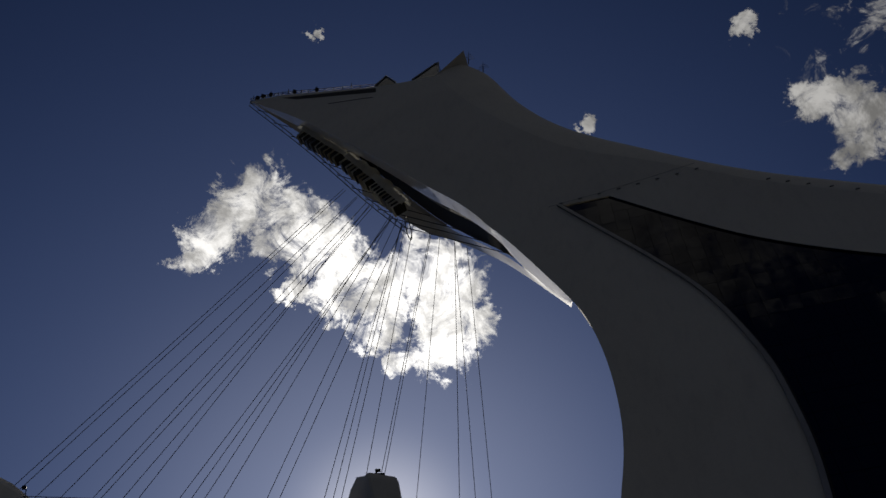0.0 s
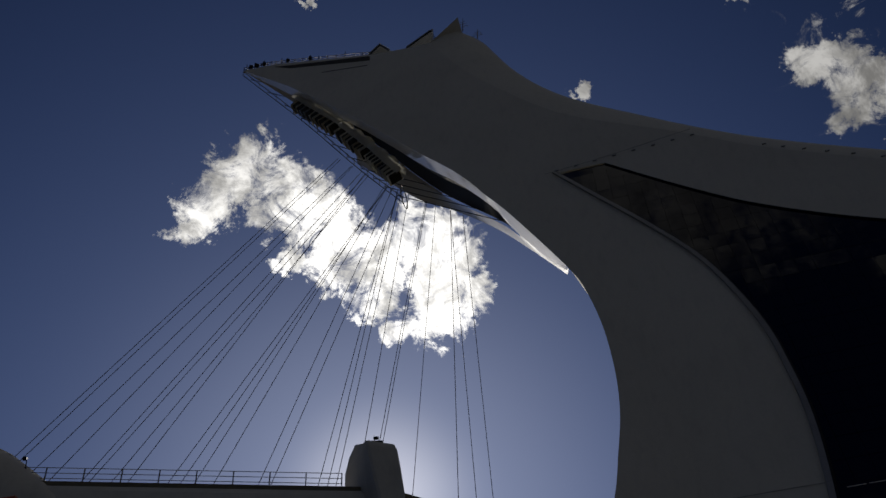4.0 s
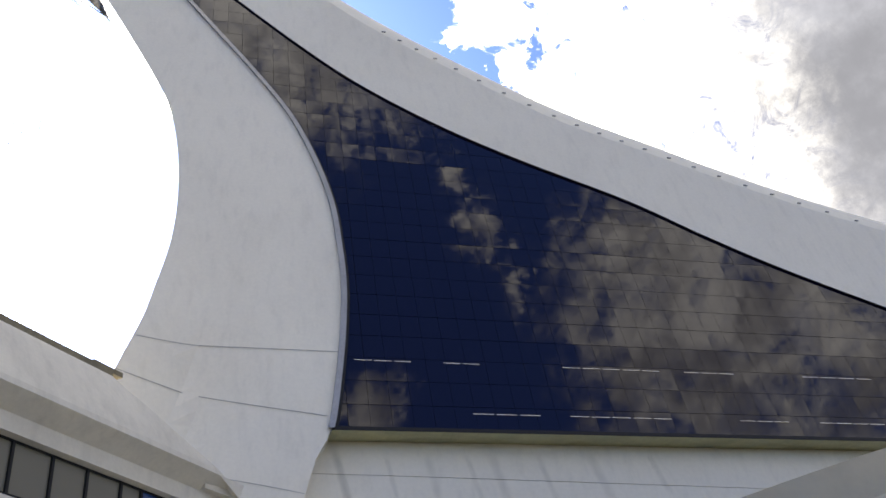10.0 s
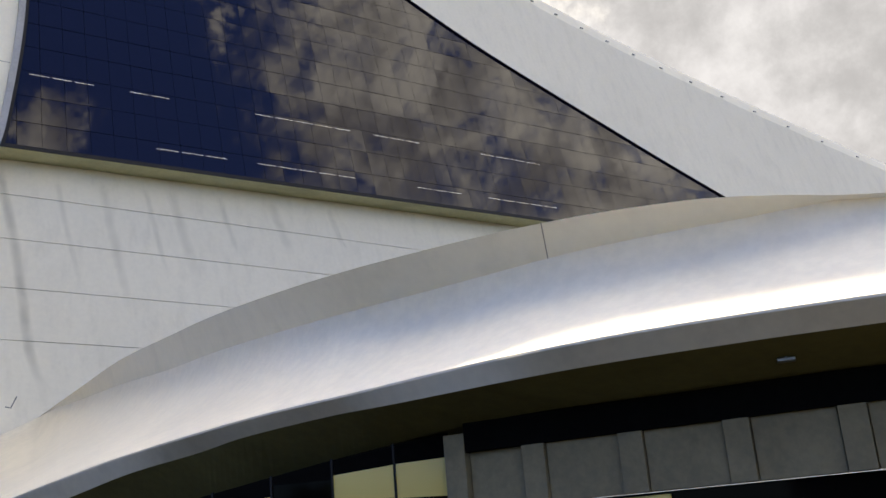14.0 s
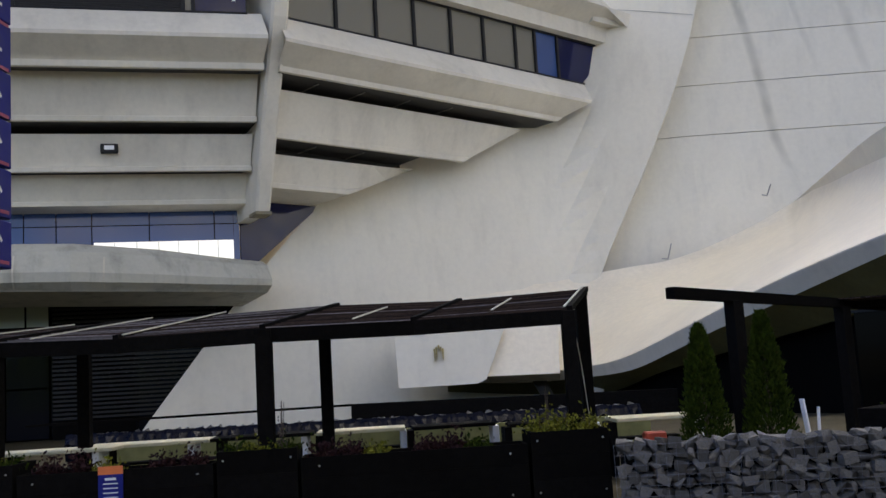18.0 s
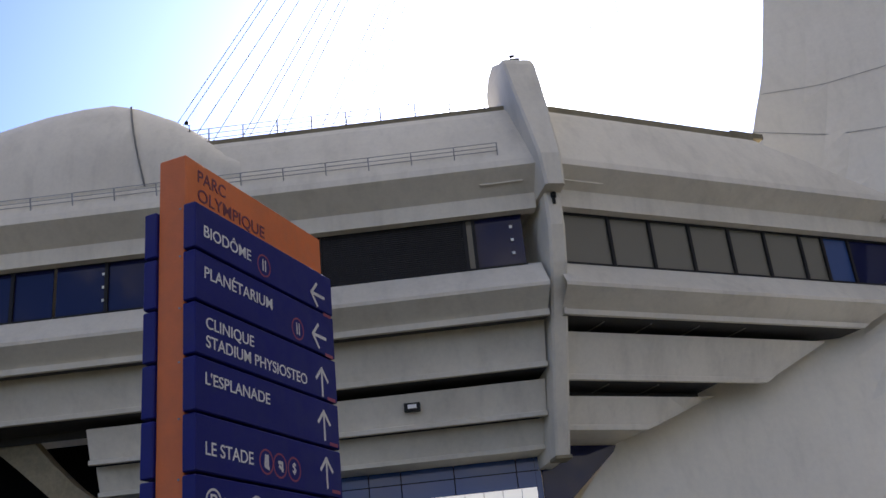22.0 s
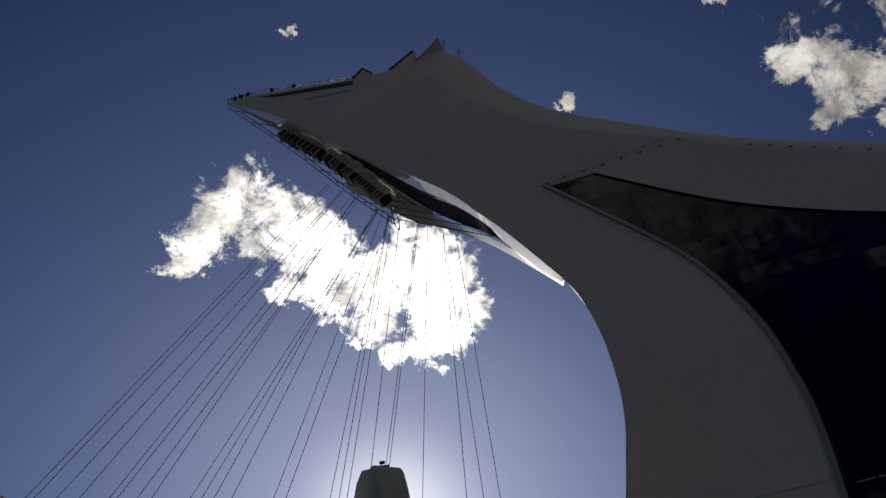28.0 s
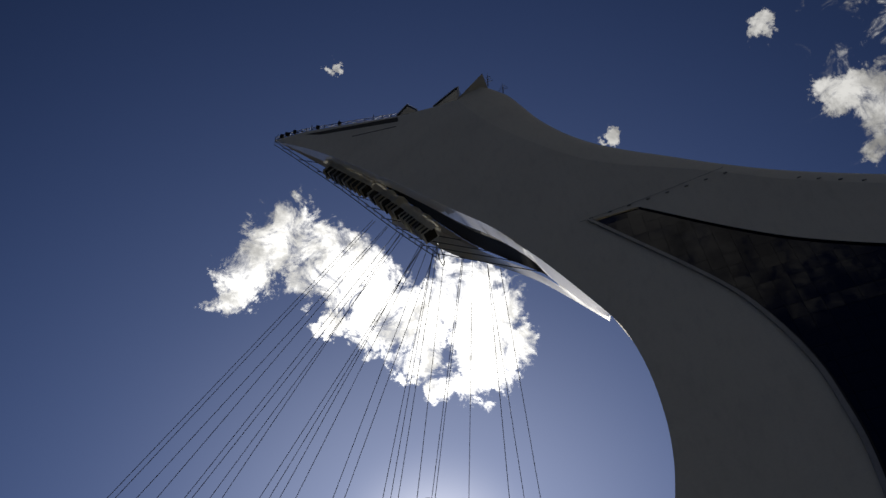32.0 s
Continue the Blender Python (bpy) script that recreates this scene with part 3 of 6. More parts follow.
# water marks running down from the sill
for k, (pts, width, mat) in enumerate(((((-11.2, 31.0), (-12.25, 25.3), (-12.9, 19.7), (-13.4, 15.3), (-14.6, 12.6)), 0.85, STREAK), (((-15.4, 29.8), (-16.0, 25.5), (-16.7, 21.4)), 0.6, STREAK_2),
                                       (((-18.7, 30.2), (-19.4, 24.5), (-20.3, 18.5)), 0.9, STREAK_2), (((-22.0, 30.0), (-22.6, 26.0), (-23.2, 22.0)), 0.6, STREAK_2), (((-24.0, 30.2), (-24.7, 26.4), (-25.5, 22.0)), 1.1, STREAK_2),
                                       (((-28.0, 30.2), (-28.6, 27.0), (-29.2, 24.5)), 0.7, STREAK_2), (((-32.5, 30.4), (-33.2, 27.6), (-33.8, 25.0)), 1.2, STREAK_2), (((-38.0, 30.4), (-38.5, 28.0), (-39.0, 26.2)), 0.8, STREAK_2))):
    bm = bmesh.new()
    line = smooth(pts, 10)
    vs = grid(bm, [[on(p.x + width / 2, p.y, 2.19), on(p.x - width / 2, p.y, 2.19)] for p in line])
    uv = bm.loops.layers.uv.new("UVMap")
    place = {v: (j, 1 - i / 10) for i, row in enumerate(vs) for j, v in enumerate(row)}
    for f in bm.faces:
        for loop in f.loops:
            loop[uv].uv = place[loop.vert]
    part("stain", bm, mat, tower)

# curtain wall
bm = bmesh.new()
rows = []
for i in range(60):
    z = 31.2 + 64.8 * i / 59
    a, b = along(inner_s, z), along(roof_s, z)
    rows.append([on(a + (b - a) * j / 6, z, 0.34) for j in range(7)])
grid(bm, rows)
curtain = part("curtain_wall", bm, FRAME, tower, "blue-black curtain wall of reflecting panes")
PW, PH = 1.75, 2.42
up = (SN * 0.27 + Vector((0, 0, 1))).normalized()
right = -SU
AXES = Matrix((right, up.cross(right), up)).transposed()
bm = bmesh.new()
box(bm, (0, 0, 0), (PW - 0.025, 0.05, PH * 1.0358 - 0.04))
pane_mesh = mesh_of("pane", bm, GLASS)
rest = bmesh.new()
rng = random.Random(5)
count = 0
for r in range(27):
    z0, z1 = 31.3 + r * PH, min(31.3 + (r + 1) * PH, 95.9)
    zm = (z0 + z1) / 2
    lean = rng.gauss(0, 0.3)
    l0, l1, r0, r1 = along(inner_s, z0), along(inner_s, z1), along(roof_s, z0), along(roof_s, z1)
    k0, k1 = math.ceil(-min(l0, l1) / PW), math.floor(-max(r0, r1) / PW)
    for k in range(k0, k1):
        c = on(-(k + 0.5) * PW, zm, 0.2)
        m = Matrix.Translation(c) @ AXES.to_4x4() @ pose(0, 0, 0, lean + rng.gauss(0, 0.08), 0, rng.gauss(0, 0.10))
        if count < 290 and z1 - z0 > PH - 0.01:
            p = part("pane", pane_mesh, GLASS, curtain)
            p.matrix_world = m
            count += 1
        else:
            box(rest, None, (PW - 0.025, 0.05, (z1 - z0) * 1.0358 - 0.04), m=m)
    g = 0.025
    for a0, a1, b0, b1 in ((l0, l1, -k0 * PW, -k0 * PW), (-k1 * PW, -k1 * PW, r0, r1)):
        if a0 - b0 > 0.1 or a1 - b1 > 0.1:
            q = [rest.verts.new(on(s, z, 0.18)) for s, z in ((a0 - g, z0 + g), (b0 + g, z0 + g), (b1 + g, z1 - g), (a1 - g, z1 - g))]
            rest.faces.new(q)
tagged(part("pane_field", rest, GLASS, curtain), kind="stuff")

LAMP = bpy.data.materials.new("strip_lamp")
LAMP.use_nodes = True
shade = LAMP.node_tree.nodes["Principled BSDF"]
shade.inputs["Emission Color"].default_value, shade.inputs["Emission Strength"].default_value = (1, 0.93, 0.78, 1), 0.10
for z, runs in ((38.25, ((-13.2, -18.2, 3), (-20.8, -24.2, 2), (-31.5, -41.0, 5), (-43.2, -48.4, 3), (-55.3, -63.0, 4))),
                (33.05, ((-22.5, -28.6, 3), (-31.0, -40.4, 5), (-46.7, -51.8, 3), (-54.6, -63.3, 5)))):
    for a, b, n in runs:
        for k in range(n):
            s0, s1 = a + (b - a) * k / n, a + (b - a) * (k + 0.86) / n
            bm = bmesh.new()
            beam(bm, on(s0, z, 0.13), on(s1, z, 0.13), 0.02, 0.03)
            part("strip_light", bm, LAMP, curtain)

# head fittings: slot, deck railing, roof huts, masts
# flat dark sheets on the flank stand in for the openings' shade
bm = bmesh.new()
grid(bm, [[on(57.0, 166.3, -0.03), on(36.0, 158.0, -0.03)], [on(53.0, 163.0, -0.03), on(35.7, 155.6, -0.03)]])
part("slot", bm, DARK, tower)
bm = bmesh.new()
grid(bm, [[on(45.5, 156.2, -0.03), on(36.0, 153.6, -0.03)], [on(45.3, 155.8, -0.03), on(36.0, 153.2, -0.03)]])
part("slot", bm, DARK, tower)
rail = [on(*p.xy, 0.3) for p in curve([(*q, 0) for q in TOP[:3]], 24)]
for k in (0.7, 1.3):
    part("deck_rail", tube(bmesh.new(), [a + Vector((0, 0, k)) for a in rail], 0.07), FRAME, tower)
for i, a in enumerate(rail):
    bm = bmesh.new()
    rod(bm, a - Vector((0, 0, 0.2)), a + Vector((0, 0, 1.5 + 0.7 * (i % 4 == 1))), 0.08, 5)
    part("rail_post", bm, FRAME, tower)
for i in (3, 6, 9, 14, 17):
    bm = bmesh.new()
    box(bm, rail[i] + Vector((0, 0, 1.1)), (0.7, 0.6, 0.9), 20, 0.08)
    part("floodlight", bm, FRAME, tower)
for pts in (((36.8, 159.0), (36.6, 160.6), (34.7, 164.6), (32.4, 160.0), (31.8, 157.6)), ((29.6, 157.2), (28.9, 158.8), (24.6, 164.4), (23.9, 164.6), (23.6, 156.6))):
    bm = bmesh.new()
    rows = [[on(s, z, off) for s, z in pts] for off in (0.6, 5.5)]
    a, b = grid(bm, rows, True)
    bm.faces.new(a), bm.faces.new(b)
    hut = part("roof_hut", bm, HUT_GLASS, tower, "greenish glazed roof hut")
    for p, q in zip(pts[1:], pts[2:]):
        part("frame_bar", rod(bmesh.new(), on(*p, 0.5), on(*q, 0.5), 0.16, 5), STEEL, hut)
for s, z, h in ((20.4, 165.5, 5.6), (18.6, 167.0, 7.2), (15.6, 160.5, 5.2), (24.2, 164.0, 3.4)):
    mast = part("mast", rod(bmesh.new(), on(s, z, 3.5), on(s, z + h, 3.5), 0.11, 6, 0.04), FRAME, tower)
    for k, w in ((0.35, 1.1), (0.55, 0.8), (0.72, 0.5)):
        p = on(s, z + h * k, 3.5)
        part("crossbar", rod(bmesh.new(), p - SU * w, p + SU * w, 0.05, 4), FRAME, mast)

# cable gantry hung off the bow, with its service cabins
gantry = empty("cable_gantry", "thin steel catwalk gantry slung under the bow of the tower", "gantry", on(50, 147, 6))
line = curve([(64.3, 167.6, 0.5), (49.9, 146.9, 6), (38.1, 127.3, 9), (29.7, 113.5, 10)], 22)
for dz in (0.0, 1.2):
    part("chord", tube(bmesh.new(), [on(*a) + Vector((0, 0, dz)) for a in line], 0.085), STEEL, gantry)
for i, a in enumerate(line):
    part("strut", rod(bmesh.new(), on(*a) - Vector((0, 0, 0.2)), on(*a) + Vector((0, 0, 1.5)), 0.06, 5), STEEL, gantry)
    if i % 2 == 1:
        q = sill[min(46, 2 + i * 2)]
        part("hanger", rod(bmesh.new(), on(*a) + Vector((0, 0, 0.6)), on(q.x, q.y + 1, q.z), 0.07, 5), FRAME, gantry)
end = on(*line[-1])
ring = [end + SU * (-0.2) + SN * (1.9 * math.cos(k * math.pi / 8)) + Vector((0, 0, 1.2 + 1.9 * math.sin(k * math.pi / 8))) for k in range(17)]
part("hoop", tube(bmesh.new(), ring, 0.08), STEEL, gantry)
cabin_line = curve([(52.5, 154.0, 4.4), (42.1, 139.2, 6), (35.7, 128.2, 7), (30.1, 117.9, 7.8)], 12)
cabin_rng = random.Random(8)
for i in range(0, 12, 4):
    a, b = on(*cabin_line[i]), on(*cabin_line[i + 4])
    d = (b - a).normalized()
    size = (b - a).length
    cabin = empty("service_cabin", "cable service cabin of dark ribs under pale sheeting", "cabin", (a + b) / 2, "service cabins")
    m = Matrix.Translation((a + b) / 2) @ Matrix((d, SN, d.cross(SN))).transposed().to_4x4()
    bm = bmesh.new()
    box(bm, None, (size * 0.88, 2.0, 2.0), m=m, bevel=0.15)
    part("body", bm, DARK, cabin)
    for k in range(9):
        bm = bmesh.new()
        wide = cabin_rng.uniform(0.25, 0.8)
        box(bm, None, (wide, 2.25, 2.1 + cabin_rng.uniform(0, 0.4)), m=m @ Matrix.Translation((size * (-0.40 + 0.1 * k), 0, -0.05)) @ pose(0, 0, 0, 0, cabin_rng.uniform(-6, 6), 0))
        part("rib", bm, (TAN, DARK, SHEETING, STEEL, SHEETING, CLOTH)[cabin_rng.randrange(6)], cabin)
    # a sagging half-round hood over the upper side
    bm = bmesh.new()
    rows = []
    for k in range(17):
        u = -0.52 + 1.04 * k / 16
        r = 1.35 + 0.22 * math.sin(k * 1.25 + i) + cabin_rng.uniform(-0.08, 0.08) - 0.5 * step((abs(u) - 0.40) / 0.12)
        rows.append([m @ Vector((u * size, -0.75 - r * math.cos(t * math.pi / 9 - 0.6), 0.75 + r * math.sin(t * math.pi / 9 - 0.6))) for t in range(10)])
    grid(bm, rows)
    part("hood", bm, SHEETING, cabin, "pale sagging sheeting", smooth=True)
# stay cables from the bow to the roof
LOW = [-28.1, -27.6, -26.5, -25.0, -23.2, -22.8, -21.4, -20.2, -18.0, -17.1, -16.0, -14.6, -11.2, -10.4, -6.4, -5.6, -5.0, -3.4, -2.7, -2.4, 0.7, 4.2, 5.7, 6.8]
HIGH = [-4.1, -3.9, -2.9, -2.8, -2.0, -1.6, -1.4, -1.7, 0.3, 0.3, 0.1, 0.3, 0.7, 1.3, 1.1, 1.1, 1.4, 2.0, 3.4, 3.5, 4.2, 5.4, 5.4, 6.4]
for lo, hi in zip(LOW, HIGH):
    el = 47.5 - 0.327 * hi
    d = direction(hi, el)
    w = d.dot(SN)
    k = (62 + 0.27 * EYE + 8) / (w - 0.27 * d.z)
    a = d * k + Vector((0, 0, EYE))
    b = polar(lo, 105, EYE + 105 * math.tan(radians(23)))
    bm = bmesh.new()
    rod(bm, a, b, 0.045, 6)
    tagged(part("stay_cable", bm, CABLE), "dark steel stay cable from the tower to the roof", "cable", "roof stay cables")

# ---- stadium ----
FIN = Vector((-0.5, 52.0, 0))
LEFT, RIGHT = Vector((-0.9962, -0.087, 0)), Vector((0.848, 0.530, 0))
LEFT_OUT, RIGHT_OUT = Vector((0.087, -0.9962, 0)), Vector((0.530, -0.848, 0))
MITRE = (LEFT_OUT + RIGHT_OUT) / (1 + LEFT_OUT.dot(RIGHT_OUT))


def wall_point(run, depth, z):
    """run: metres right (or left, below 0) of the fin; depth: metres behind the rim line."""
    along_wall, outward = (LEFT, LEFT_OUT) if run < 0 else (RIGHT, RIGHT_OUT)
    k = max(0.0, 1 - abs(run) / 2.0)
    return FIN + along_wall * abs(run) - (outward * (1 - k) + MITRE * k) * depth + Vector((0, 0, z))


stadium = empty("stadium", "white concrete stadium with stepped overhanging tiers", "stadium", (0, 60, -0.9))


# the right-hand tiers are cut to fit the camera's view of the tower's leg, the lower ones first
TIER_END = [(12.4, 6.9), (12.9, 8.2), (14.3, 11.8), (15.0, 15.1), (17.6, 20.1), (18.1, 22.1), (19.5, 24.6), (21.4, 25.4), (24.5, 28.8), (26.2, 30.0)]


def strip(name, profile, mat, runs, label=""):
    bm = bmesh.new()
    rows = []
    for r in runs:
        cap = (31.55 if r < 0 else 31.45) - max(0.0, r - 17.6) * 0.55
        rows.append([wall_point(min(r, along(TIER_END, z)) if 0 < z < 26.2 else r, d, min(z, cap) if z > 31.9 or 26.6 < z < 31.2 else z) for d, z in profile])
    grid(bm, rows)
    return part(name, bm, mat, stadium, label)


def bay(runs, right):
    # first points: unseen back wall and roof, added to block the sun
    strip("rim_shell", [(26.0, -1.0), (26.0, 32.0), (3.0, 32.0), (0.0, 32.0), (-0.5, 30.9), (-1.1, 29.7), (-1.8, 28.2), (-2.4, 26.85), (-2.5, 26.42)], CONCRETE_2, runs)
    if right:
        strip("upper_beam", [(-2.5, 26.42), (-2.35, 26.3), (-1.15, 25.5), (-1.15, 24.42), (-0.5, 24.35)], CONCRETE_2, runs)
        strip("window_ledge", [(-0.4, 21.28), (-0.55, 21.2), (-1.75, 19.62), (-1.72, 19.42), (-0.5, 18.45), (-0.78, 18.38), (-0.72, 18.1), (-0.5, 18.08)], CONCRETE_2, runs)
        # near-black strips: shade under the lips put into their colour
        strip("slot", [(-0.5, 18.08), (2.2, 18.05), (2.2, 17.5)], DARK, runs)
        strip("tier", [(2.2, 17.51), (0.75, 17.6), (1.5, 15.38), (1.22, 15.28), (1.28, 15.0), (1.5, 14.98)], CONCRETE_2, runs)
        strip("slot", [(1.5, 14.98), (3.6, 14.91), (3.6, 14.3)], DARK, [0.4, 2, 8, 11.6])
        bm = bmesh.new()
        rows = []
        for r in (0.4, 2, 5, 6.9, 8.5, 10, 11.8):
            floor = 12.45 + max(0.0, r - 6.9) * 0.4
            rows.append([wall_point(r, d, max(z, floor)) for d, z in [(3.6, 14.31), (2.4, 14.35), (3.0, 12.85), (2.72, 12.76), (2.78, 12.5), (6.5, 12.4)]])
        grid(bm, rows)
        part("tier", bm, CONCRETE_2, stadium)
    else:
        strip("upper_beam", [(-2.5, 26.42), (-2.35, 26.28), (-1.15, 25.25), (-1.15, 24.3), (-0.5, 24.25)], CONCRETE_2, runs)
        strip("window_ledge", [(-0.4, 21.28), (-0.55, 21.2), (-1.75, 19.66), (-1.72, 19.46), (-0.5, 18.5), (-0.78, 18.42), (-0.72, 18.1), (-0.5, 18.08)], CONCRETE_2, runs)
        # here too the gaps' shade is painted into the strips
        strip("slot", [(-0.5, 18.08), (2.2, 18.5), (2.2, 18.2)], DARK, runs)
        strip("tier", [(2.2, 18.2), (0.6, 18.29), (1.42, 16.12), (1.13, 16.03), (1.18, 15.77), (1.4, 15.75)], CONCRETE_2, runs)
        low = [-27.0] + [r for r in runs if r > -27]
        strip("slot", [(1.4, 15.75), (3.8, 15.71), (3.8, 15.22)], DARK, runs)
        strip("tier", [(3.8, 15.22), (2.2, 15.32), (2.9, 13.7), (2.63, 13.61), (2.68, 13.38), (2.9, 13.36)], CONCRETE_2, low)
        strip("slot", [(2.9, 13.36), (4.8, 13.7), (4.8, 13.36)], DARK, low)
        strip("tier", [(4.8, 13.37), (3.8, 13.45), (4.48, 12.1), (4.18, 12.03), (4.23, 11.8), (6.5, 11.72)], CONCRETE_2, low)


for r, d, z in ((3.2, 1.2, 17.99), (6.4, 1.2, 17.99), (9.8, 1.2, 17.99), (13.2, 1.2, 17.99), (4.0, 2.9, 14.87), (7.4, 2.9, 14.87)):
    bm = bmesh.new()
    beam(bm, wall_point(r, d - 1.2, z), wall_point(r, d + 0.9, z), 0.07, 0.05)
    part("recess_joint", bm, SEAM, stadium)

bay([-62, -48, -38, -28.4, -20, -10, -2, -0.4], False)
bay([0.4, 2, 8, 14, 17.2, 20, 23, 26, 30], True)

# unseen walls added behind the fin to keep stray sun out
for ends in ([-0.5, -0.01], [0.01, 0.5]):
    strip("core_wall", [(26.0, -1.0), (26.0, 31.4), (3.0, 31.4)], CONCRETE_2, ends)

# window bands: panes between mullions
PALE_GLASS = glass_material("blind_glazing", (0.155, 0.145, 0.115), 0.12)


def pane_of(name, a, b, depth, z0, z1, mat, parent, thick=0.06, label=""):
    p, q = wall_point(a, depth, 0), wall_point(b, depth, 0)
    bm = bmesh.new()
    beam(bm, Vector((p.x, p.y, (z0 + z1) / 2)), Vector((q.x, q.y, (z0 + z1) / 2)), thick, z1 - z0)
    return part(name, bm, mat, parent, label)


def window(a, b, cuts, mats, z0=21.22, z1=24.32, depth=-0.45):
    w = part("window_band", bmesh.new(), FRAME, stadium, "dark ribbon window in a white concrete wall")
    edges = [a, *cuts, b]
    for i, (p, q) in enumerate(zip(edges, edges[1:])):
        mat = mats[min(i, len(mats) - 1)]
        if p > 0 and i == len(edges) - 2:
            bm = bmesh.new()
            low, high = along(TIER_END, z0) - 0.1, along(TIER_END, z1) - 0.1
            front = [wall_point(r, depth, z) for r, z in ((p + 0.05, z0), (low, z0), (high, z1), (p + 0.05, z1))]
            u, v = grid(bm, [front, [c - RIGHT_OUT * 0.06 for c in front]], True)
            bm.faces.new(u), bm.faces.new(v)
            part("pane", bm, mat, w)
        else:
            pane_of("pane", p + 0.05, q - 0.05, depth, z0, z1, mat, w)
    for c in cuts:
        pane_of("mullion", c - 0.10, c + 0.10, depth - 0.08, z0, z1, FRAME, w, 0.2)
    pane_of("frame", a, min(b, 25.4), depth - 0.03, z0 - 0.05, z0 + 0.06, FRAME, w, 0.25)
    pane_of("frame", a, b, depth - 0.03, z1 - 0.08, z1 + 0.03, FRAME, w, 0.25)
    return w


LOUVRE_GLASS = material("dark_louvre", (0.014, 0.013, 0.013), 0.45, vary=0.1, grain=2.0, stain=0.1, bump=0.0, spec=0.25)
NAVY_GLASS = glass_material("navy_window_glazing", (0.010, 0.013, 0.055), 0.05, spec=0.3)
window(1.0, 28.6, [4.2, 7.05, 9.94, 12.93, 15.73, 18.65, 20.52, 22.76], [PALE_GLASS] * 7 + [BLUE_GLASS, NAVY_GLASS])
near_window = window(-28.0, -1.1, [-25.0, -22.0, -19.0, -16.0, -12.7, -4.35, -3.85], [NAVY_GLASS] * 5 + [LOUVRE_GLASS, PALE_GLASS, NAVY_GLASS])
for k in range(24):
    z = 21.32 + 0.124 * k
    pane_of("louvre", -12.5, -4.5, -0.53, z, z + 0.085, LOUVRE_GLASS, near_window, 0.05)
for run in (-25.2, -1.75):
    for z in (21.9, 22.7, 23.5):
        pane_of("clip", run - 0.08, run + 0.08, -0.52, z, z + 0.16, WHITE, near_window, 0.04)
window(-60, -28.1, [-57, -54, -51, -48, -45, -42, -39, -36, -33, -30.5], [NAVY_GLASS])

# vertical fins
out = MITRE.normalized()
lateral = Vector((-out.y, out.x, 0))
FIN_FRONT = [(2.7, 11.0), (2.55, 11.3), (1.9, 12.9), (0.95, 15.2), (-0.35, 18.2), (-1.55, 20.8), (-2.1, 22.8), (-2.15, 24.7), (-3.2, 24.75), (-3.3, 26.6), (-2.6, 29.6), (-1.8, 32.4), (-1.4, 33.6), (-1.1, 34.1), (-0.4, 34.35)]
FIN_BACK = [(7, 11.0), (9, 11.3), (9, 12.9), (9, 15.2), (9, 18.2), (9, 20.8), (9, 22.8), (9, 24.7), (9, 24.75), (6.0, 26.6), (3.6, 29.6), (3.5, 32.6), (3.2, 34.2), (2.5, 35.0), (1.5, 35.35)]
FIN_HALF = [0.40, 0.43, 0.45, 0.46, 0.47, 0.48, 0.48, 0.48, 0.56, 0.66, 0.82, 0.95, 0.97, 0.93, 0.84]
FIN_SHIFT = [0, 0, 0, 0, 0, 0, 0, 0, -0.1, -0.2, -0.4, -0.55, -0.59, -0.59, -0.59]


def fin(base, axis):
    side = Vector((-axis.y, axis.x, 0))
    bm = bmesh.new()
    rows = []
    for (f, z), (b, zb), w, e in zip(FIN_FRONT, FIN_BACK, FIN_HALF, FIN_SHIFT):
        c, d = base - axis * f + side * e + Vector((0, 0, z)), base - axis * b + side * e + Vector((0, 0, zb))
        t = axis * 0.12
        rows.append([c - side * w - t, c - side * (w - 0.14), c + side * (w - 0.14), c + side * w - t, d + side * w, d - side * w])
    vs = grid(bm, rows, True)
    bm.faces.new(vs[0])
    bm.faces.new(vs[-1])
    f = part("fin", bm, CONCRETE_2, stadium, "tall white concrete fin")
    foot = base - axis * 3.2 + Vector((0, 0, 10.95))
    bm = bmesh.new()
    box(bm, foot, (0.95, 1.3, 0.2), math.degrees(math.atan2(side.y, side.x)), 0.03)
    part("fin_foot", bm, RAW, f)
    bm = bmesh.new()
    box(bm, base + axis * 2.25 + Vector((0, 0, 24.5)), (0.3, 0.25, 0.3), 0, 0.05)
    rod(bm, base + axis * 2.2 + Vector((0, 0, 24.4)), base + axis * 2.2 + Vector((0, 0, 24.0)), 0.09, 8)
    part("lamp", bm, FRAME, f)
    return f


main_fin = fin(FIN + Vector((-out.y, out.x, 0)) * 0.26, out)
bm = bmesh.new()
p = FIN + Vector((-0.35, 0.3, 34.85))
box(bm, p + Vector((0, 0, 0.08)), (1.0, 0.5, 0.16), 0, 0.03)
rod(bm, p, p + Vector((0, 0, 0.45)), 0.04, 6)
box(bm, p + Vector((0.08, 0, 0.48)), (0.34, 0.16, 0.18), 0, 0.03)
part("beacon", bm, FRAME, main_fin)

# coping, stubs, service pipes
strip("coping", [(0.7, 31.55), (0.7, 31.66), (-0.14, 31.66), (-0.14, 31.3), (0.1, 31.3)], RAW, [-40, -28.4, -20, -10, -1.2])
bm = bmesh.new()
grid(bm, [[wall_point(r, d, z) for d, z in ((0.9, 31.45), (0.9, 31.72), (-0.14, 31.72), (-0.14, 31.3), (0.1, 31.3))] for r in (1.0, 8, 17.3)])
part("coping", bm, RAW, stadium)
bm = bmesh.new()
p, q = wall_point(15.6, 0.4, 31.75), wall_point(18.3, 0.4, 31.75)
beam(bm, p, q, 0.9, 0.35)
part("coping_end", bm, RAW, stadium)
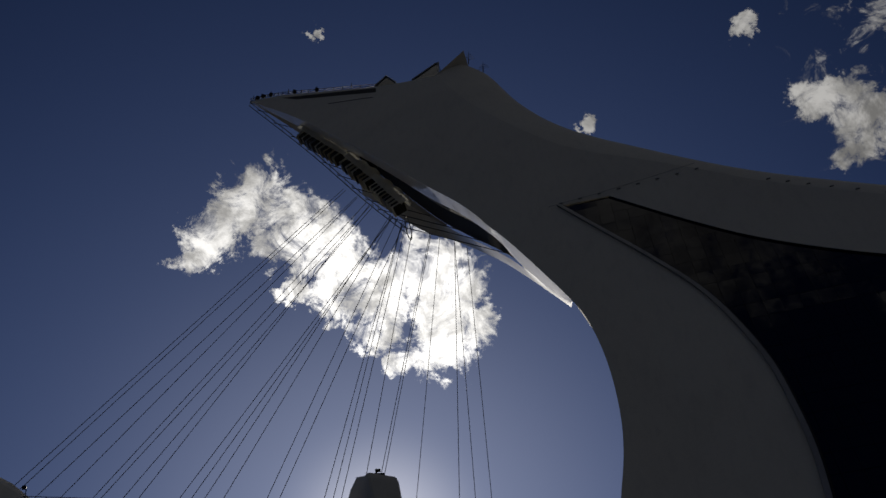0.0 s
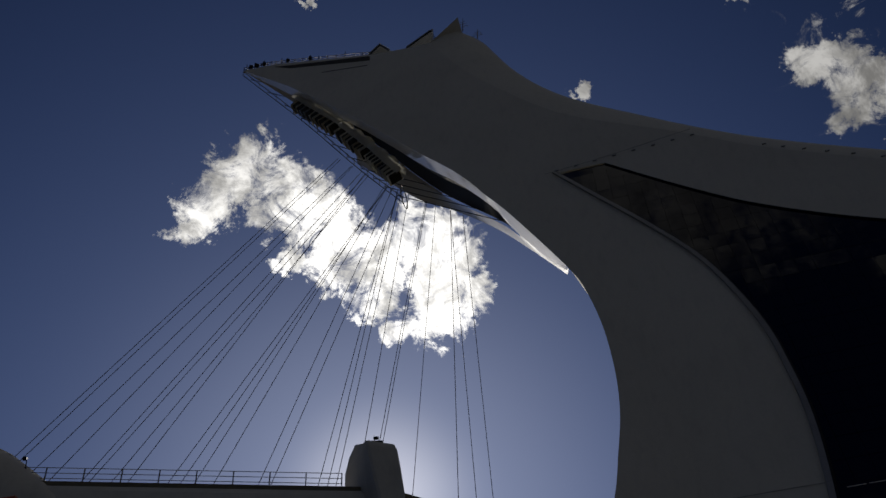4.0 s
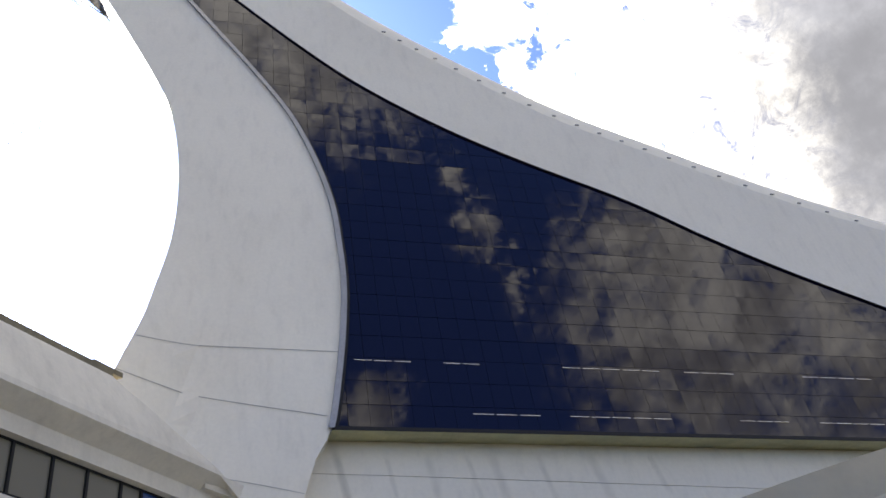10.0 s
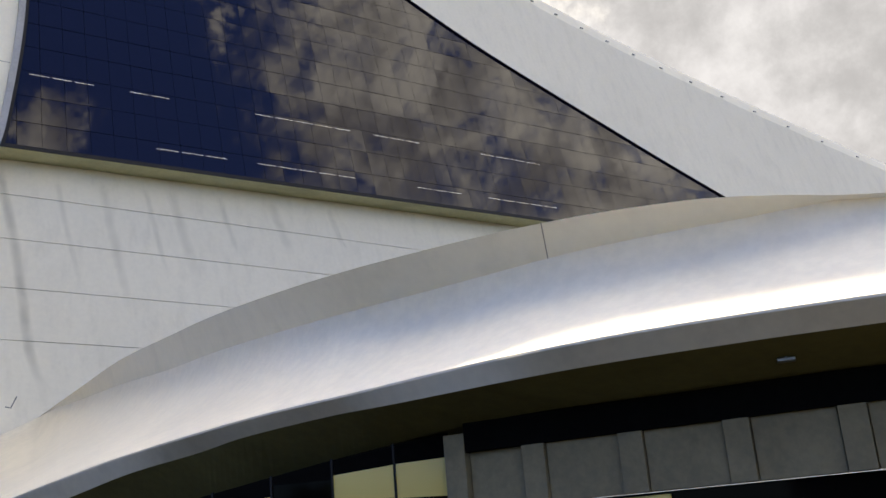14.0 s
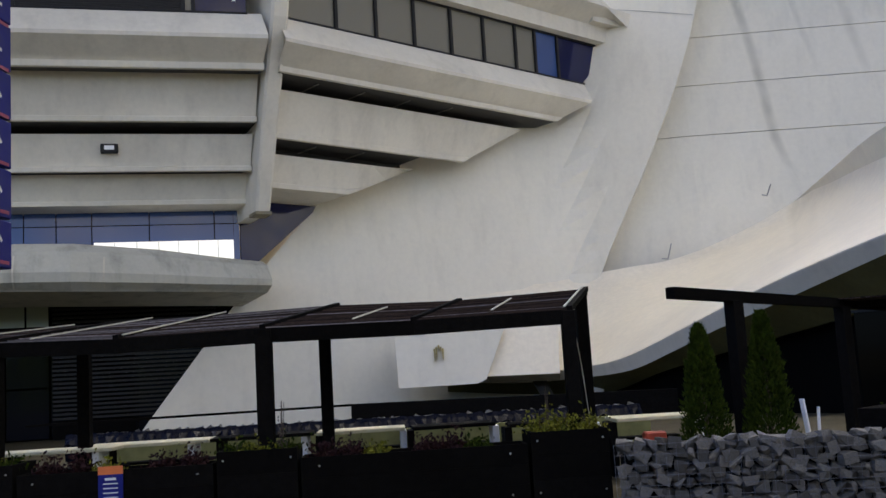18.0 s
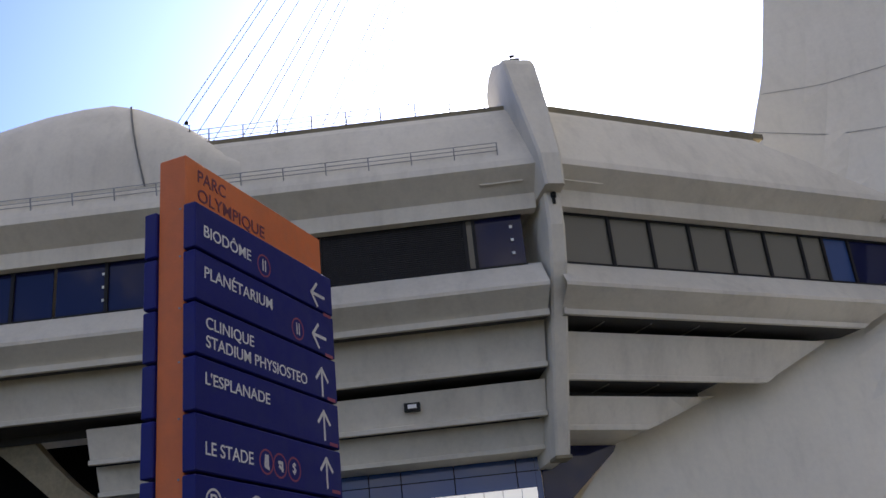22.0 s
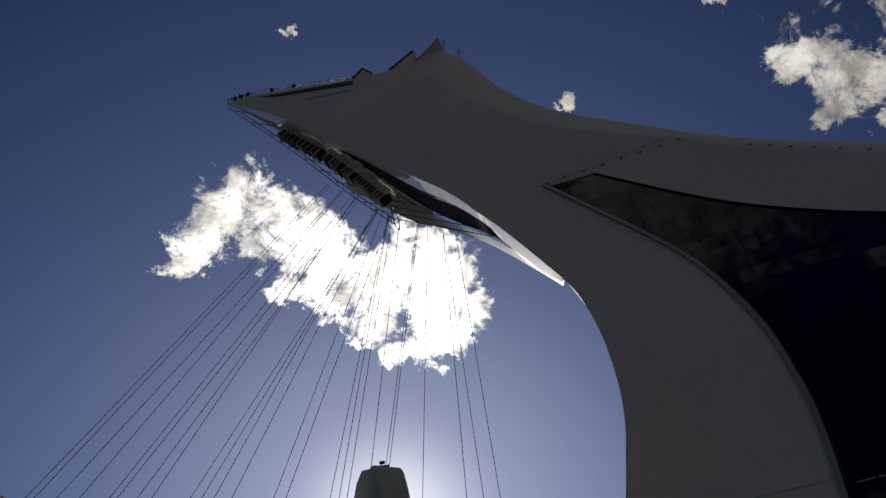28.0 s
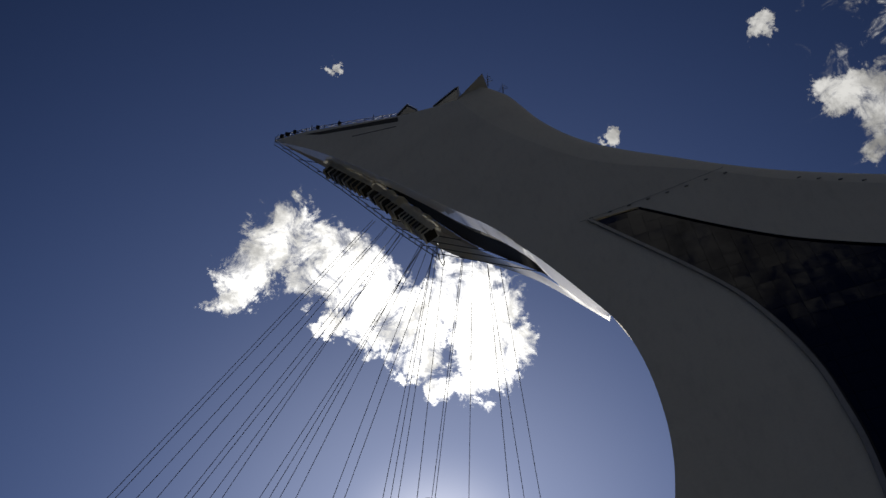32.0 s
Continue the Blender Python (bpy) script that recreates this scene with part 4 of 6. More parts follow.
for a, b in ((-3.2, -1.0), (1.0, 3.4)):
    bm = bmesh.new()
    beam(bm, wall_point(a, -1.85, 25.75), wall_point(b, -1.85, 25.75), 0.1, 0.08)
    part("gutter", bm, CONCRETE_2, stadium)
bm = bmesh.new()
beam(bm, wall_point(25.5, -1.4, 25.75), wall_point(30.4, -1.9, 25.7), 0.6, 0.4)
part("gutter", bm, CONCRETE_2, stadium)
bm = bmesh.new()
p = wall_point(-8.4, 2.35, 14.55)
box(bm, p, (0.9, 0.3, 0.5), 5, 0.04)
light = part("floodlight", bm, FRAME, stadium, "small dark floodlight box")
bm = bmesh.new()
box(bm, p + Vector((0.02, -0.17, 0.02)), (0.5, 0.05, 0.22), 5)
part("lens", bm, WHITE, light)


def railing(name, points, height, lean=Vector((0, 0, 0))):
    r = empty(name, "grey steel pipe railing along the stadium rim", "railing", points[0])
    up = Vector((0, 0, height)) + lean
    for k in (0.4, 0.7, 1.0):
        bm = bmesh.new()
        rod(bm, points[0] + up * k, points[-1] + up * k, 0.024, 5)
        part("rail", bm, STEEL, r)
    for a in points:
        bm = bmesh.new()
        beam(bm, a, a + up, 0.07, 0.07)
        part("post", bm, STEEL, r)
    return r


railing("railing", [wall_point(-23.5 + 2.12 * k, 0.25, 31.6) for k in range(11)], 1.15)
railing("railing", [wall_point(-36.3 + 2.45 * k, -2.15, 27.3) for k in range(15)], 0.75, LEFT_OUT * 0.2)

# rounded white housing on the rim
bm = bmesh.new()
arc = [(-38, 26.6), (-35, 28.2), (-33, 29.1), (-31, 29.9), (-29, 30.5), (-27.2, 30.85), (-25.7, 30.75), (-23.4, 30.2), (-21.2, 29.2), (-19.2, 27.8)]
housing = tagged(part("rim_housing", bmesh.new(), CONCRETE_2, stadium, "rounded white concrete housing"))


def housing_point(a, e, k):
    """k from the foot on the rim slope up to the crest."""
    d = math.cos(radians(a)) - 0.0873 * math.sin(radians(a))
    foot, crest = polar(a, 50.2 / d, 28.2), polar(a, 52.6 / d, EYE + 52.6 / d * math.tan(radians(e)))
    p = foot.lerp(crest, k)
    return p + Vector((0, -0.5, 0.35)) * math.sin(math.pi * k)


grid(bm, [[housing_point(a, e, k / 6) for k in range(7)] + [housing_point(a, e, 1) + Vector((0, 9, -0.4))] for a, e in arc])
part("shell", bm, CONCRETE_2, housing, smooth=True)
seam = [housing_point(-26.1 + 0.9 * (1 - k / 5), 30.8, k / 5) + Vector((0, -0.05, 0.03)) for k in range(6)]
part("seam", tube(bmesh.new(), seam, 0.06), SEAM, housing)
bm = bmesh.new()
p = housing_point(-22.4, 29.8, 0.95)
rod(bm, p - Vector((0, 0, 0.6)), p + Vector((0, -0.3, 0.25)), 0.03, 6)
box(bm, p + Vector((-0.1, -0.4, 0.28)), (0.24, 0.2, 0.22), 10, 0.04)
part("lamp", bm, FRAME, housing)

# curved brace under the tiers: shade put into darker concrete and a near-black sheet
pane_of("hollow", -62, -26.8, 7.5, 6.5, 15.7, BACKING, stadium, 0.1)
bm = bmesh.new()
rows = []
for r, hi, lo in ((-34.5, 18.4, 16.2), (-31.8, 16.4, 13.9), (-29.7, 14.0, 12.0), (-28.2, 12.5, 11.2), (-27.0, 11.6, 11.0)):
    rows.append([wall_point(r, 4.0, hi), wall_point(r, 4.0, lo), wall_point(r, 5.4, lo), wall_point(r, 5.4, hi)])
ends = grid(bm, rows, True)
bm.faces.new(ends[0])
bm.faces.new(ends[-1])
part("brace", bm, RAW, stadium, "curved concrete brace under the tiers, shade put into its colour")

LOUVRE = material("grey_seam", (0.45, 0.46, 0.48), 0.6, bump=0.0)
# blue glazed storey with a white banner, above the canopy
blue = part("blue_storey", bmesh.new(), FRAME, stadium, "blue glazed storey under the lowest tier")
edges = [-24.6, -20.5, -16.9, -13.3, -11.6, -9.7, -6.58, -2.95, -1.54, -0.2]
for a, b in zip(edges, edges[1:]):
    for z0, z1 in ((8.0, 10.95), (11.0, 11.75)):
        pane_of("pane", a, b - 0.06, 6.2, z0, z1, BLUE_GLASS, blue)
bm = bmesh.new()
front = [wall_point(r, 6.4, z) for r, z in ((0.2, 7.6), (2.3, 8.4), (7.1, 12.3), (7.1, 12.4), (0.2, 12.4))]
u, v = grid(bm, [front, [c - RIGHT_OUT * 0.06 for c in front]], True)
bm.faces.new(u), bm.faces.new(v)
part("pane", bm, NAVY_GLASS, blue)
pane_of("backing", -46, -0.2, 6.5, 7.0, 11.75, BACKING, blue, 0.1)
banner = pane_of("banner", -9.62, -1.68, 6.05, 8.75, 10.0, SCREEN, blue, 0.05, "white banner with a weak glow")
for r in (-8.5, -7.3, -6.1, -5.0, -3.9, -2.8):
    pane_of("seam", r - 0.02, r + 0.02, 6.02, 8.76, 9.99, LOUVRE, banner, 0.02)

# canopy over the stadium doors
canopy = part("canopy", bmesh.new(), STAINED, stadium, "stained concrete canopy with a rounded edge")
runs = [-60, -46, -34, -24, -16, -10, -6, -3, -1, 0.3, 1.1]


def canopy_at(run, d, z):
    bow = -4.0 + 5.0 * step((run + 14) / 16)
    rise = 0.6 * step(-run / 9) * (z - 6.7) / 1.7 if z > 6.7 else 0.05 * max(0.0, -run - 14)
    return wall_point(run, d + bow, z + rise)


bm = bmesh.new()
grid(bm, [[canopy_at(r, d, z) for d, z in ((8, 8.6), (3.0, 8.45), (2.3, 8.1), (1.75, 7.3), (1.8, 6.95), (2.3, 6.7))] for r in runs])
part("fascia", bm, STAINED, canopy)
bm = bmesh.new()
grid(bm, [[canopy_at(r, d, z) for d, z in ((2.3, 6.7), (2.4, 6.62), (6.0, 6.16), (6.1, 7.3), (10.5, 7.4))] for r in runs])
part("underside", bm, STAINED, canopy)
for r in (-40, -34, -28, -22, -17, -12.5, -8.5, -4.8):
    bm = bmesh.new()
    grid(bm, [[canopy_at(r + e, d - 0.03, z) for d, z in ((2.2, 7.92), (1.8, 7.3), (1.9, 6.95), (2.3, 6.7))] for e in (-0.04, 0.04)])
    part("joint", bm, CLOTH, canopy)
streaks = random.Random(8)
for k in range(70):
    r, d = -34 + 33 * (k + streaks.random()) / 70, streaks.uniform(2.6, 4.0)
    w, e = streaks.uniform(0.03, 0.12), d + streaks.uniform(0.6, 2.0)
    bm = bmesh.new()
    grid(bm, [[canopy_at(r + x, q, 6.62 - (q - 2.4) * 0.1278 - 0.006) for q in (d, min(e, 5.9))] for x in (0, w)])
    part("drip_streak", bm, STREAK, canopy)

# lobby behind the doors
lobby = empty("lobby_front", "dark glazed lobby front under the canopy", "shopfront", wall_point(-20, 9, -0.9))
pane_of("backing", -62, 6, 9.3, -1.2, 8.5, BACKING, lobby, 0.2)
for k in range(26):
    a = -58 + 2.4 * k
    for z0, z1 in ((-0.8, 2.0), (2.1, 5.1)):
        pane_of("pane", a + 0.06, a + 2.34, 9.0, z0, z1, GLASS_2, lobby)
# pale light in these panes is put into their tints
TRANSOM = [-27.6, -24.2, -20.9, -17.5, -15.5, -13.7, -12.4]
for a, b, tint in zip(TRANSOM, TRANSOM[1:], ((0.62, 0.64, 0.40), (0.62, 0.72, 0.80), (0.62, 0.68, 0.58), (0.46, 0.52, 0.40), (0.42, 0.48, 0.38), (0.42, 0.48, 0.38))):
    pane_of("transom", a + 0.06, b - 0.06, 8.95, 5.15 if a < -20.5 else 5.6, 6.9, glass_material("transom_light_tint", tint, 0.2), lobby, 0.06, "transom pane with pale light put into its tint")
pane_of("shutter", -12.2, 5, 8.6, -0.9, 7.2, BACKING, lobby, 0.2, "dark louvred shutter")
for k in range(26):
    pane_of("slat", -12.2, -3.0, 8.47, 0.2 + 0.25 * k, 0.33 + 0.25 * k, LOUVRE_GLASS, lobby, 0.05)
# amber reflections and glimpses in the lobby glass, painted as coloured panes
GILT = glass_material("amber_lobby_reflection", (0.42, 0.36, 0.12), 0.2)
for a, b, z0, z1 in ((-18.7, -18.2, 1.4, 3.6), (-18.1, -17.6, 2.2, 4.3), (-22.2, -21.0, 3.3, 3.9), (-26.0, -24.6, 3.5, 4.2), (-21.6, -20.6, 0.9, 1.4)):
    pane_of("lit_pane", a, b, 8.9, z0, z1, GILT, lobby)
for a, b, z0, z1 in ((-24.8, -24.1, 2.35, 2.5), (-24.8, -24.0, 1.55, 1.7), (-24.3, -24.0, 0.3, 0.6)):
    pane_of("notice", a, b, 8.88, z0, z1, WHITE, lobby, 0.03, "small white notice on the glazing")


def lettering(name, text, place, right, upward, width, height, mat, parent, depth=0.004):
    """Raised letters that fill width by height, their lower left corner at place."""
    font = bpy.data.curves.new("letters", "FONT")
    font.body, font.extrude, font.offset = text, depth, 0.006
    probe = new("letters", font)
    bpy.context.view_layer.update()
    me = bpy.data.meshes.new_from_object(probe.evaluated_get(bpy.context.evaluated_depsgraph_get()))
    bpy.data.objects.remove(probe)
    xs, ys = [v.co.x for v in me.vertices], [v.co.y for v in me.vertices]
    sx, sy = width / (max(xs) - min(xs)), height / (max(ys) - min(ys))
    me.transform(Matrix.Diagonal((sx, sy, 1, 1)) @ Matrix.Translation((-min(xs), -min(ys), 0)))
    me.materials.append(mat)
    m = Matrix.Translation(place) @ Matrix((right, upward, right.cross(upward))).transposed().to_4x4()
    bm = bmesh.new()
    bm.from_mesh(me)
    bpy.data.meshes.remove(me)
    left = set(bm.verts)
    while left:
        island, todo = set(), [min(left, key=lambda v: v.index)]
        while todo:
            v = todo.pop()
            if v not in island:
                island.add(v)
                todo += [e.other_vert(v) for e in v.link_edges]
        left -= island
        index = {v: i for i, v in enumerate(sorted(island, key=lambda v: v.index))}
        glyph = bpy.data.meshes.new("letter")
        glyph.from_pydata([v.co[:] for v in index], [], [[index[v] for v in f.verts] for f in bm.faces if f.verts[0] in island])
        glyph.materials.append(mat)
        ob = part("letter", glyph, mat, parent)
        ob.matrix_world = m
    bm.free()


lettering("letters", "VESTIBULE", wall_point(-27.5, 8.8, 5.2), -LEFT, Vector((0, 0, 1)), 3.95, 0.55, WHITE, lobby)

# ---- arched wing over the tower entrance ----
TOPLINE = [(30.2, 8.95, 60.7), (31.2, 9.65, 56.3), (33.3, 11.1, 48.0), (36, 12.35, 39.6), (39.05, 13.6, 33.6), (45, 15.3, 27.0), (52.8, 16.75, 23.9), (60, 17.5, 22.4), (66.5, 17.55, 21.8), (69.7, 17.3, 21.7), (73, 16.8, 21.7), (77.6, 15.95, 21.8), (92, 13.5, 22.0)]
RIDGELINE = [(30.2, 8.7, 61.3), (31.2, 9.0, 57.2), (33.3, 9.75, 49.2), (36, 10.5, 41.0), (39.05, 11.5, 35.0), (45, 12.95, 28.3), (52.8, 14.4, 25.0), (60, 15.5, 23.3), (66.5, 15.93, 22.6), (69.7, 16.0, 22.4), (73, 16.05, 22.2), (77.6, 15.85, 22.1), (92, 13.4, 22.2)]
LIPLINE = [(9, 0.0, 57.6), (11.5, -0.28, 57), (13.5, -0.35, 56), (16.9, -0.14, 53.0), (18.9, 0.17, 49.4), (20.9, 0.91, 45.8), (24.26, 2.4, 40.6), (27.6, 3.8, 36.1), (30.94, 5.01, 32.7), (34.2, 6.03, 29.9), (40.45, 7.57, 26.0), (47, 8.7, 23.2), (53.8, 9.75, 21.2), (58.9, 10.3, 19.95), (65.4, 10.7, 19.2), (76.5, 10.74, 18.7), (92, 9.9, 18.5)]
UNDERLINE = [(9, -0.5, 58), (11.5, -0.75, 57.4), (13.5, -0.85, 56.4), (16.9, -0.75, 53.5), (19.5, -0.5, 48.7), (21.9, 0.38, 44.5), (24.2, 1.36, 41.1), (27.55, 2.58, 36.7), (30.9, 3.82, 33.3), (34.1, 4.95, 30.4), (37.7, 5.82, 28.3), (40.4, 6.56, 26.6), (45.3, 7.42, 24.4), (48.7, 7.8, 23.0), (58.7, 8.83, 20.5), (68.3, 9.23, 19.5), (76.2, 9.22, 19.2), (92, 8.6, 19.0)]
BACKLINE = [(9, -1.1, 59.4), (13.5, -1.5, 58.6), (17.9, -1.7, 56), (21.6, -0.6, 47.5), (28, 0.9, 39.5), (35.85, 2.68, 31.5), (39.4, 3.55, 29.3), (43, 4.5, 27.4), (47.6, 5.45, 25.5), (53, 6.3, 23.9), (58.4, 6.83, 22.6), (64.7, 7.08, 21.7), (75.6, 7.23, 21.2), (92, 6.8, 21.0)]
# where the wing grows out of the tower's foot and recessed wall, as s and z on the tower
ROOT = [(11.0, 6.6), (7.0, 6.9), (3.0, 7.2), (-0.5, 7.5), (-2.8, 7.8), (-5.2, 8.1), (-8.0, 8.9), (-11.0, 10.1), (-13.6, 11.4)]


def swept(rows, n=72):
    return curve([polar(a, r, EYE + r * math.tan(radians(e))) for a, e, r in rows], n)


wing = empty("entrance_wing", "sweeping white concrete arch over the dark tower entrance", "canopy", (18, 20, -0.3))
top, lip, under, rear = swept(TOPLINE), swept(LIPLINE, 144), swept(UNDERLINE, 144), swept(BACKLINE, 144)
ridge = swept(RIDGELINE)
bm = bmesh.new()
grid(bm, [[on(-13.7, 11.45, 2.1)] * 2] + [[a, b] for a, b in zip(top, ridge)])
part("arch_shoulder", bm, CONCRETE, wing, smooth=True)


def bearing(q):
    return math.degrees(math.atan2(q.x, q.y))


def by_bearing(line, az):
    """The place on a line round the viewpoint at that bearing."""
    for p, q in zip(line, line[1:]):
        if bearing(p) <= az <= bearing(q):
            return p.lerp(q, (az - bearing(p)) / max(1e-6, bearing(q) - bearing(p)))
    return line[0] if az < bearing(line[0]) else line[-1]


# the shell: steep against the wall, flattening towards the lip
root = [on(q.x, q.y, 0.03 if q.x > -0.4 else 0.03 + 2.2 * step((-0.4 - q.x) / 7.0)) for q in smooth(ROOT, 40)]
head = root + ridge
bm = bmesh.new()
rows = []
for b in head:
    c = by_bearing(lip, bearing(b))
    flat = 1.5 + 0.35 * step((bearing(b) - 30) / 12)
    row = []
    for j in range(15):
        k = j / 14
        p = b.lerp(c, k ** flat)
        row.append(Vector((p.x, p.y, b.z + (c.z - b.z) * k)))
    rows.append(row)
grid(bm, rows)
part("arch_face", bm, ARCH, wing, smooth=True)
bm = bmesh.new()
grid(bm, [[c, c + Vector((0, 0, -0.05)), by_bearing(under, bearing(c))] for c in lip])
part("arch_lip", bm, CONCRETE_2, wing)
# soffit takes the darker copy of the concrete, shade included
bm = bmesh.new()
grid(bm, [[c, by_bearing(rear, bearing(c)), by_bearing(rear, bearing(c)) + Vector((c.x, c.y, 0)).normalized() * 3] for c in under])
part("arch_soffit", bm, ARCH_SHADE, wing)
# near-black sheet added where only deep shade lies under the arch
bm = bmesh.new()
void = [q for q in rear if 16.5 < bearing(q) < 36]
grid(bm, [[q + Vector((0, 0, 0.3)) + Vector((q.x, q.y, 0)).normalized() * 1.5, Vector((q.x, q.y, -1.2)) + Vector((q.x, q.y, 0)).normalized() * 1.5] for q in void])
part("infill", bm, BACKING, wing, "near-black sheet for the deep shade under the arch")
bm = bmesh.new()
grid(bm, [[a, a + Vector((9, 3, -0.3)), a + Vector((34, 12, -0.5))] for a in top if bearing(a) > 40])
part("arch_roof", bm, CONCRETE_2, wing)
a, b = by_bearing(top, 58.6), by_bearing(ridge, 58.75)
bm = bmesh.new()
rod(bm, a - Vector((a.x, a.y, 0)).normalized() * 0.006, b - Vector((b.x, b.y, 0)).normalized() * 0.006, 0.014, 5)
part("joint", bm, SEAM, wing)
# fold at the foot, a block with a rusty drip
foot = empty("foot_block", "white concrete block at the tower foot with a rusty stain", "block", polar(8.5, 54, -0.9))
def foot_face(points, depth, mat, name, label=""):
    """A slab whose front outline is given by bearing, elevation and distance."""
    front = [polar(az, d, EYE + d * math.tan(radians(el))) for az, el, d in points]
    rear = [q + Vector((q.x, q.y, 0)).normalized() * depth for q in front]
    bm = bmesh.new()
    a, b = grid(bm, [front, rear], True)
    bm.faces.new(a)
    bm.faces.new(b)
    return part(name, bm, mat, foot, label)


foot_face([(6.1, 2.15, 53.0), (6.2, -0.75, 52.2), (7.96, -0.79, 52.2), (10.76, -0.74, 52.2), (11.3, -0.5, 52.3), (12.45, 2.3, 53.2)], 5.0, CONCRETE, "body")
foot_face([(12.47, 2.4, 54.0), (11.36, -0.36, 52.6), (15.5, -0.42, 52.6), (15.6, 2.55, 54.1)], 4.0, ARCH, "flare")
# darker concrete here puts the underside's shade into the colour
foot_face([(11.3, -0.40, 52.55), (11.5, -0.7, 53.2), (15.5, -0.84, 53.2), (15.5, -0.46, 52.55)], 4.0, RAW, "drip_edge")
foot_face([(13.9, -0.8, 54.5), (14.7, -2.4, 54.5), (15.4, -2.4, 54.5), (14.7, -0.8, 54.5)], 0.6, DARK, "prop", "dark raking prop under the block")
foot_face([(15.9, -0.9, 55.0), (15.6, -2.2, 55.0), (17.6, -2.2, 55.0), (18.3, -0.7, 55.0)], 0.6, CONCRETE, "return")
drip = random.Random(2)
for k in range(5):
    az, top_el, low = 8.3 + 0.12 * k, 1.6 - 0.1 * abs(k - 2), drip.uniform(0.2, 0.75)
    foot_face([(az, top_el, 52.62), (az + 0.05, top_el - low, 52.33), (az + 0.09, top_el - low, 52.33), (az + 0.12, top_el, 52.62)], 0.3, RUST, "stain")
for (s, z, h) in ((-5.2, 8.2, 1.0), (-12.0, 12.0, 0.7)):
    bm = bmesh.new()
    q = on(s, z, 1.7)
    rod(bm, q, q + Vector((0.2, -0.3, h)), 0.045, 6)
    rod(bm, q, q + Vector((-0.5, -0.3, 0)), 0.04, 6)
    part("lamp_arm", bm, STEEL, tower)

# ---- direction sign ----
sign = empty("direction_sign", "orange sign with six blue boards on an orange post", "sign", polar(-19.4, 5.3, 0))
CORNER = Vector((-1.87, 4.36, 0))
SIGN_X = Vector((0.2503, 0.9682, 0))
SIGN_N = Vector((0.9682, -0.2503, 0))
SIGN_TURN = math.degrees(math.atan2(SIGN_X.y, SIGN_X.x))
Z = Vector((0, 0, 1))


def sign_at(h, off, z):
    return CORNER + SIGN_X * h + SIGN_N * off + Z * z


bm = bmesh.new()
box(bm, sign_at(0.79, -0.085, 3.228), (1.42, 0.17, 1.99), SIGN_TURN, 0.006)
part("core", bm, ORANGE, sign, "orange painted metal core")
bm = bmesh.new()
p = sign_at(0.80, -0.085, 0)
rod(bm, p, p + Z * 2.24, 0.079, 24)
part("post", bm, ORANGE, sign, smooth=False)
bm = bmesh.new()
rod(bm, p, p + Z * 0.02, 0.16, 24)
part("base_plate", bm, ORANGE, sign)
TOPS = [3.926, 3.656, 3.373, 3.091, 2.807, 2.516, 2.234]
boards = []
for a, b in zip(TOPS, TOPS[1:]):
    for off in (0.0385, -0.2085):
        bm = bmesh.new()
        box(bm, sign_at(0.77, off, (a + b) / 2), (1.42, 0.077, a - b - 0.014), SIGN_TURN, 0.006)
        ob = part("board", bm, BLUE, sign)
        if off > 0:
            boards.append(ob)
for k in range(6):
    for h in (0.087,):
        bm = bmesh.new()
        rod(bm, sign_at(0.078, -0.03, TOPS[k] - 0.02), sign_at(0.074, -0.03, TOPS[k] - 0.02), 0.006, 8)
        part("rivet", bm, STEEL, sign)


def face(h, z):
    """From a place sighted on the core's plane to just proud of the board's face, scaled towards the camera."""
    return sign_at(0.973 * h - 0.101, 0.0785, EYE + (z - EYE) * 0.973)


def word(text, h0, h1, base, cap, mat=WHITE, owner=None):
    """Letters between h0 and h1 on the board, on the line base, capitals cap high."""
    extra = 1.0
    if any(c in "ÔÉ" for c in text):
        extra = 1.30
    if "Q" in text:
        base, extra = base - cap * 0.16, extra + 0.16
    return lettering("letters", text, face(h0, base), SIGN_X, Z, (h1 - h0) * 0.973, cap * extra, mat, owner, 0.001)


def on_core(text, h0, h1, base, cap):
    drop = 0.18 * cap if "Q" in text else 0
    return lettering("letters", text, sign_at(h0, 0.002, base - drop), SIGN_X, Z, h1 - h0, cap + drop, MAROON, sign, 0.001)


on_core("PARC", 0.185, 0.44, 4.10, 0.075)
on_core("OLYMPIQUE", 0.185, 0.83, 3.99, 0.075)
word("BIODÔME", 0.241, 0.686, 3.80, 0.064, owner=boards[0])
word("PLANÉTARIUM", 0.244, 0.896, 3.563, 0.064, owner=boards[1])
word("CLINIQUE", 0.256, 0.696, 3.287, 0.064, owner=boards[2])
word("STADIUM PHYSIOSTEO", 0.257, 1.258, 3.187, 0.064, owner=boards[2])
word("L'ESPLANADE", 0.249, 0.842, 2.99, 0.064, owner=boards[3])
word("LE STADE", 0.248, 0.665, 2.634, 0.066, owner=boards[4])
word("1-2", 0.40, 0.53, 2.362, 0.076, owner=boards[5])
word("3", 0.775, 0.838, 2.36, 0.076, owner=boards[5])
word("4", 1.035, 1.104, 2.355, 0.076, owner=boards[5])
word("DE COUBERTIN", 0.252, 0.554, 2.288, 0.034, owner=boards[5])
word("PIE-IX", 0.664, 0.788, 2.284, 0.034, owner=boards[5])
word("SHERBROOKE", 0.887, 1.143, 2.272, 0.034, owner=boards[5])
word("PIE-IX", 1.217, 1.33, 2.27, 0.034, owner=boards[5])


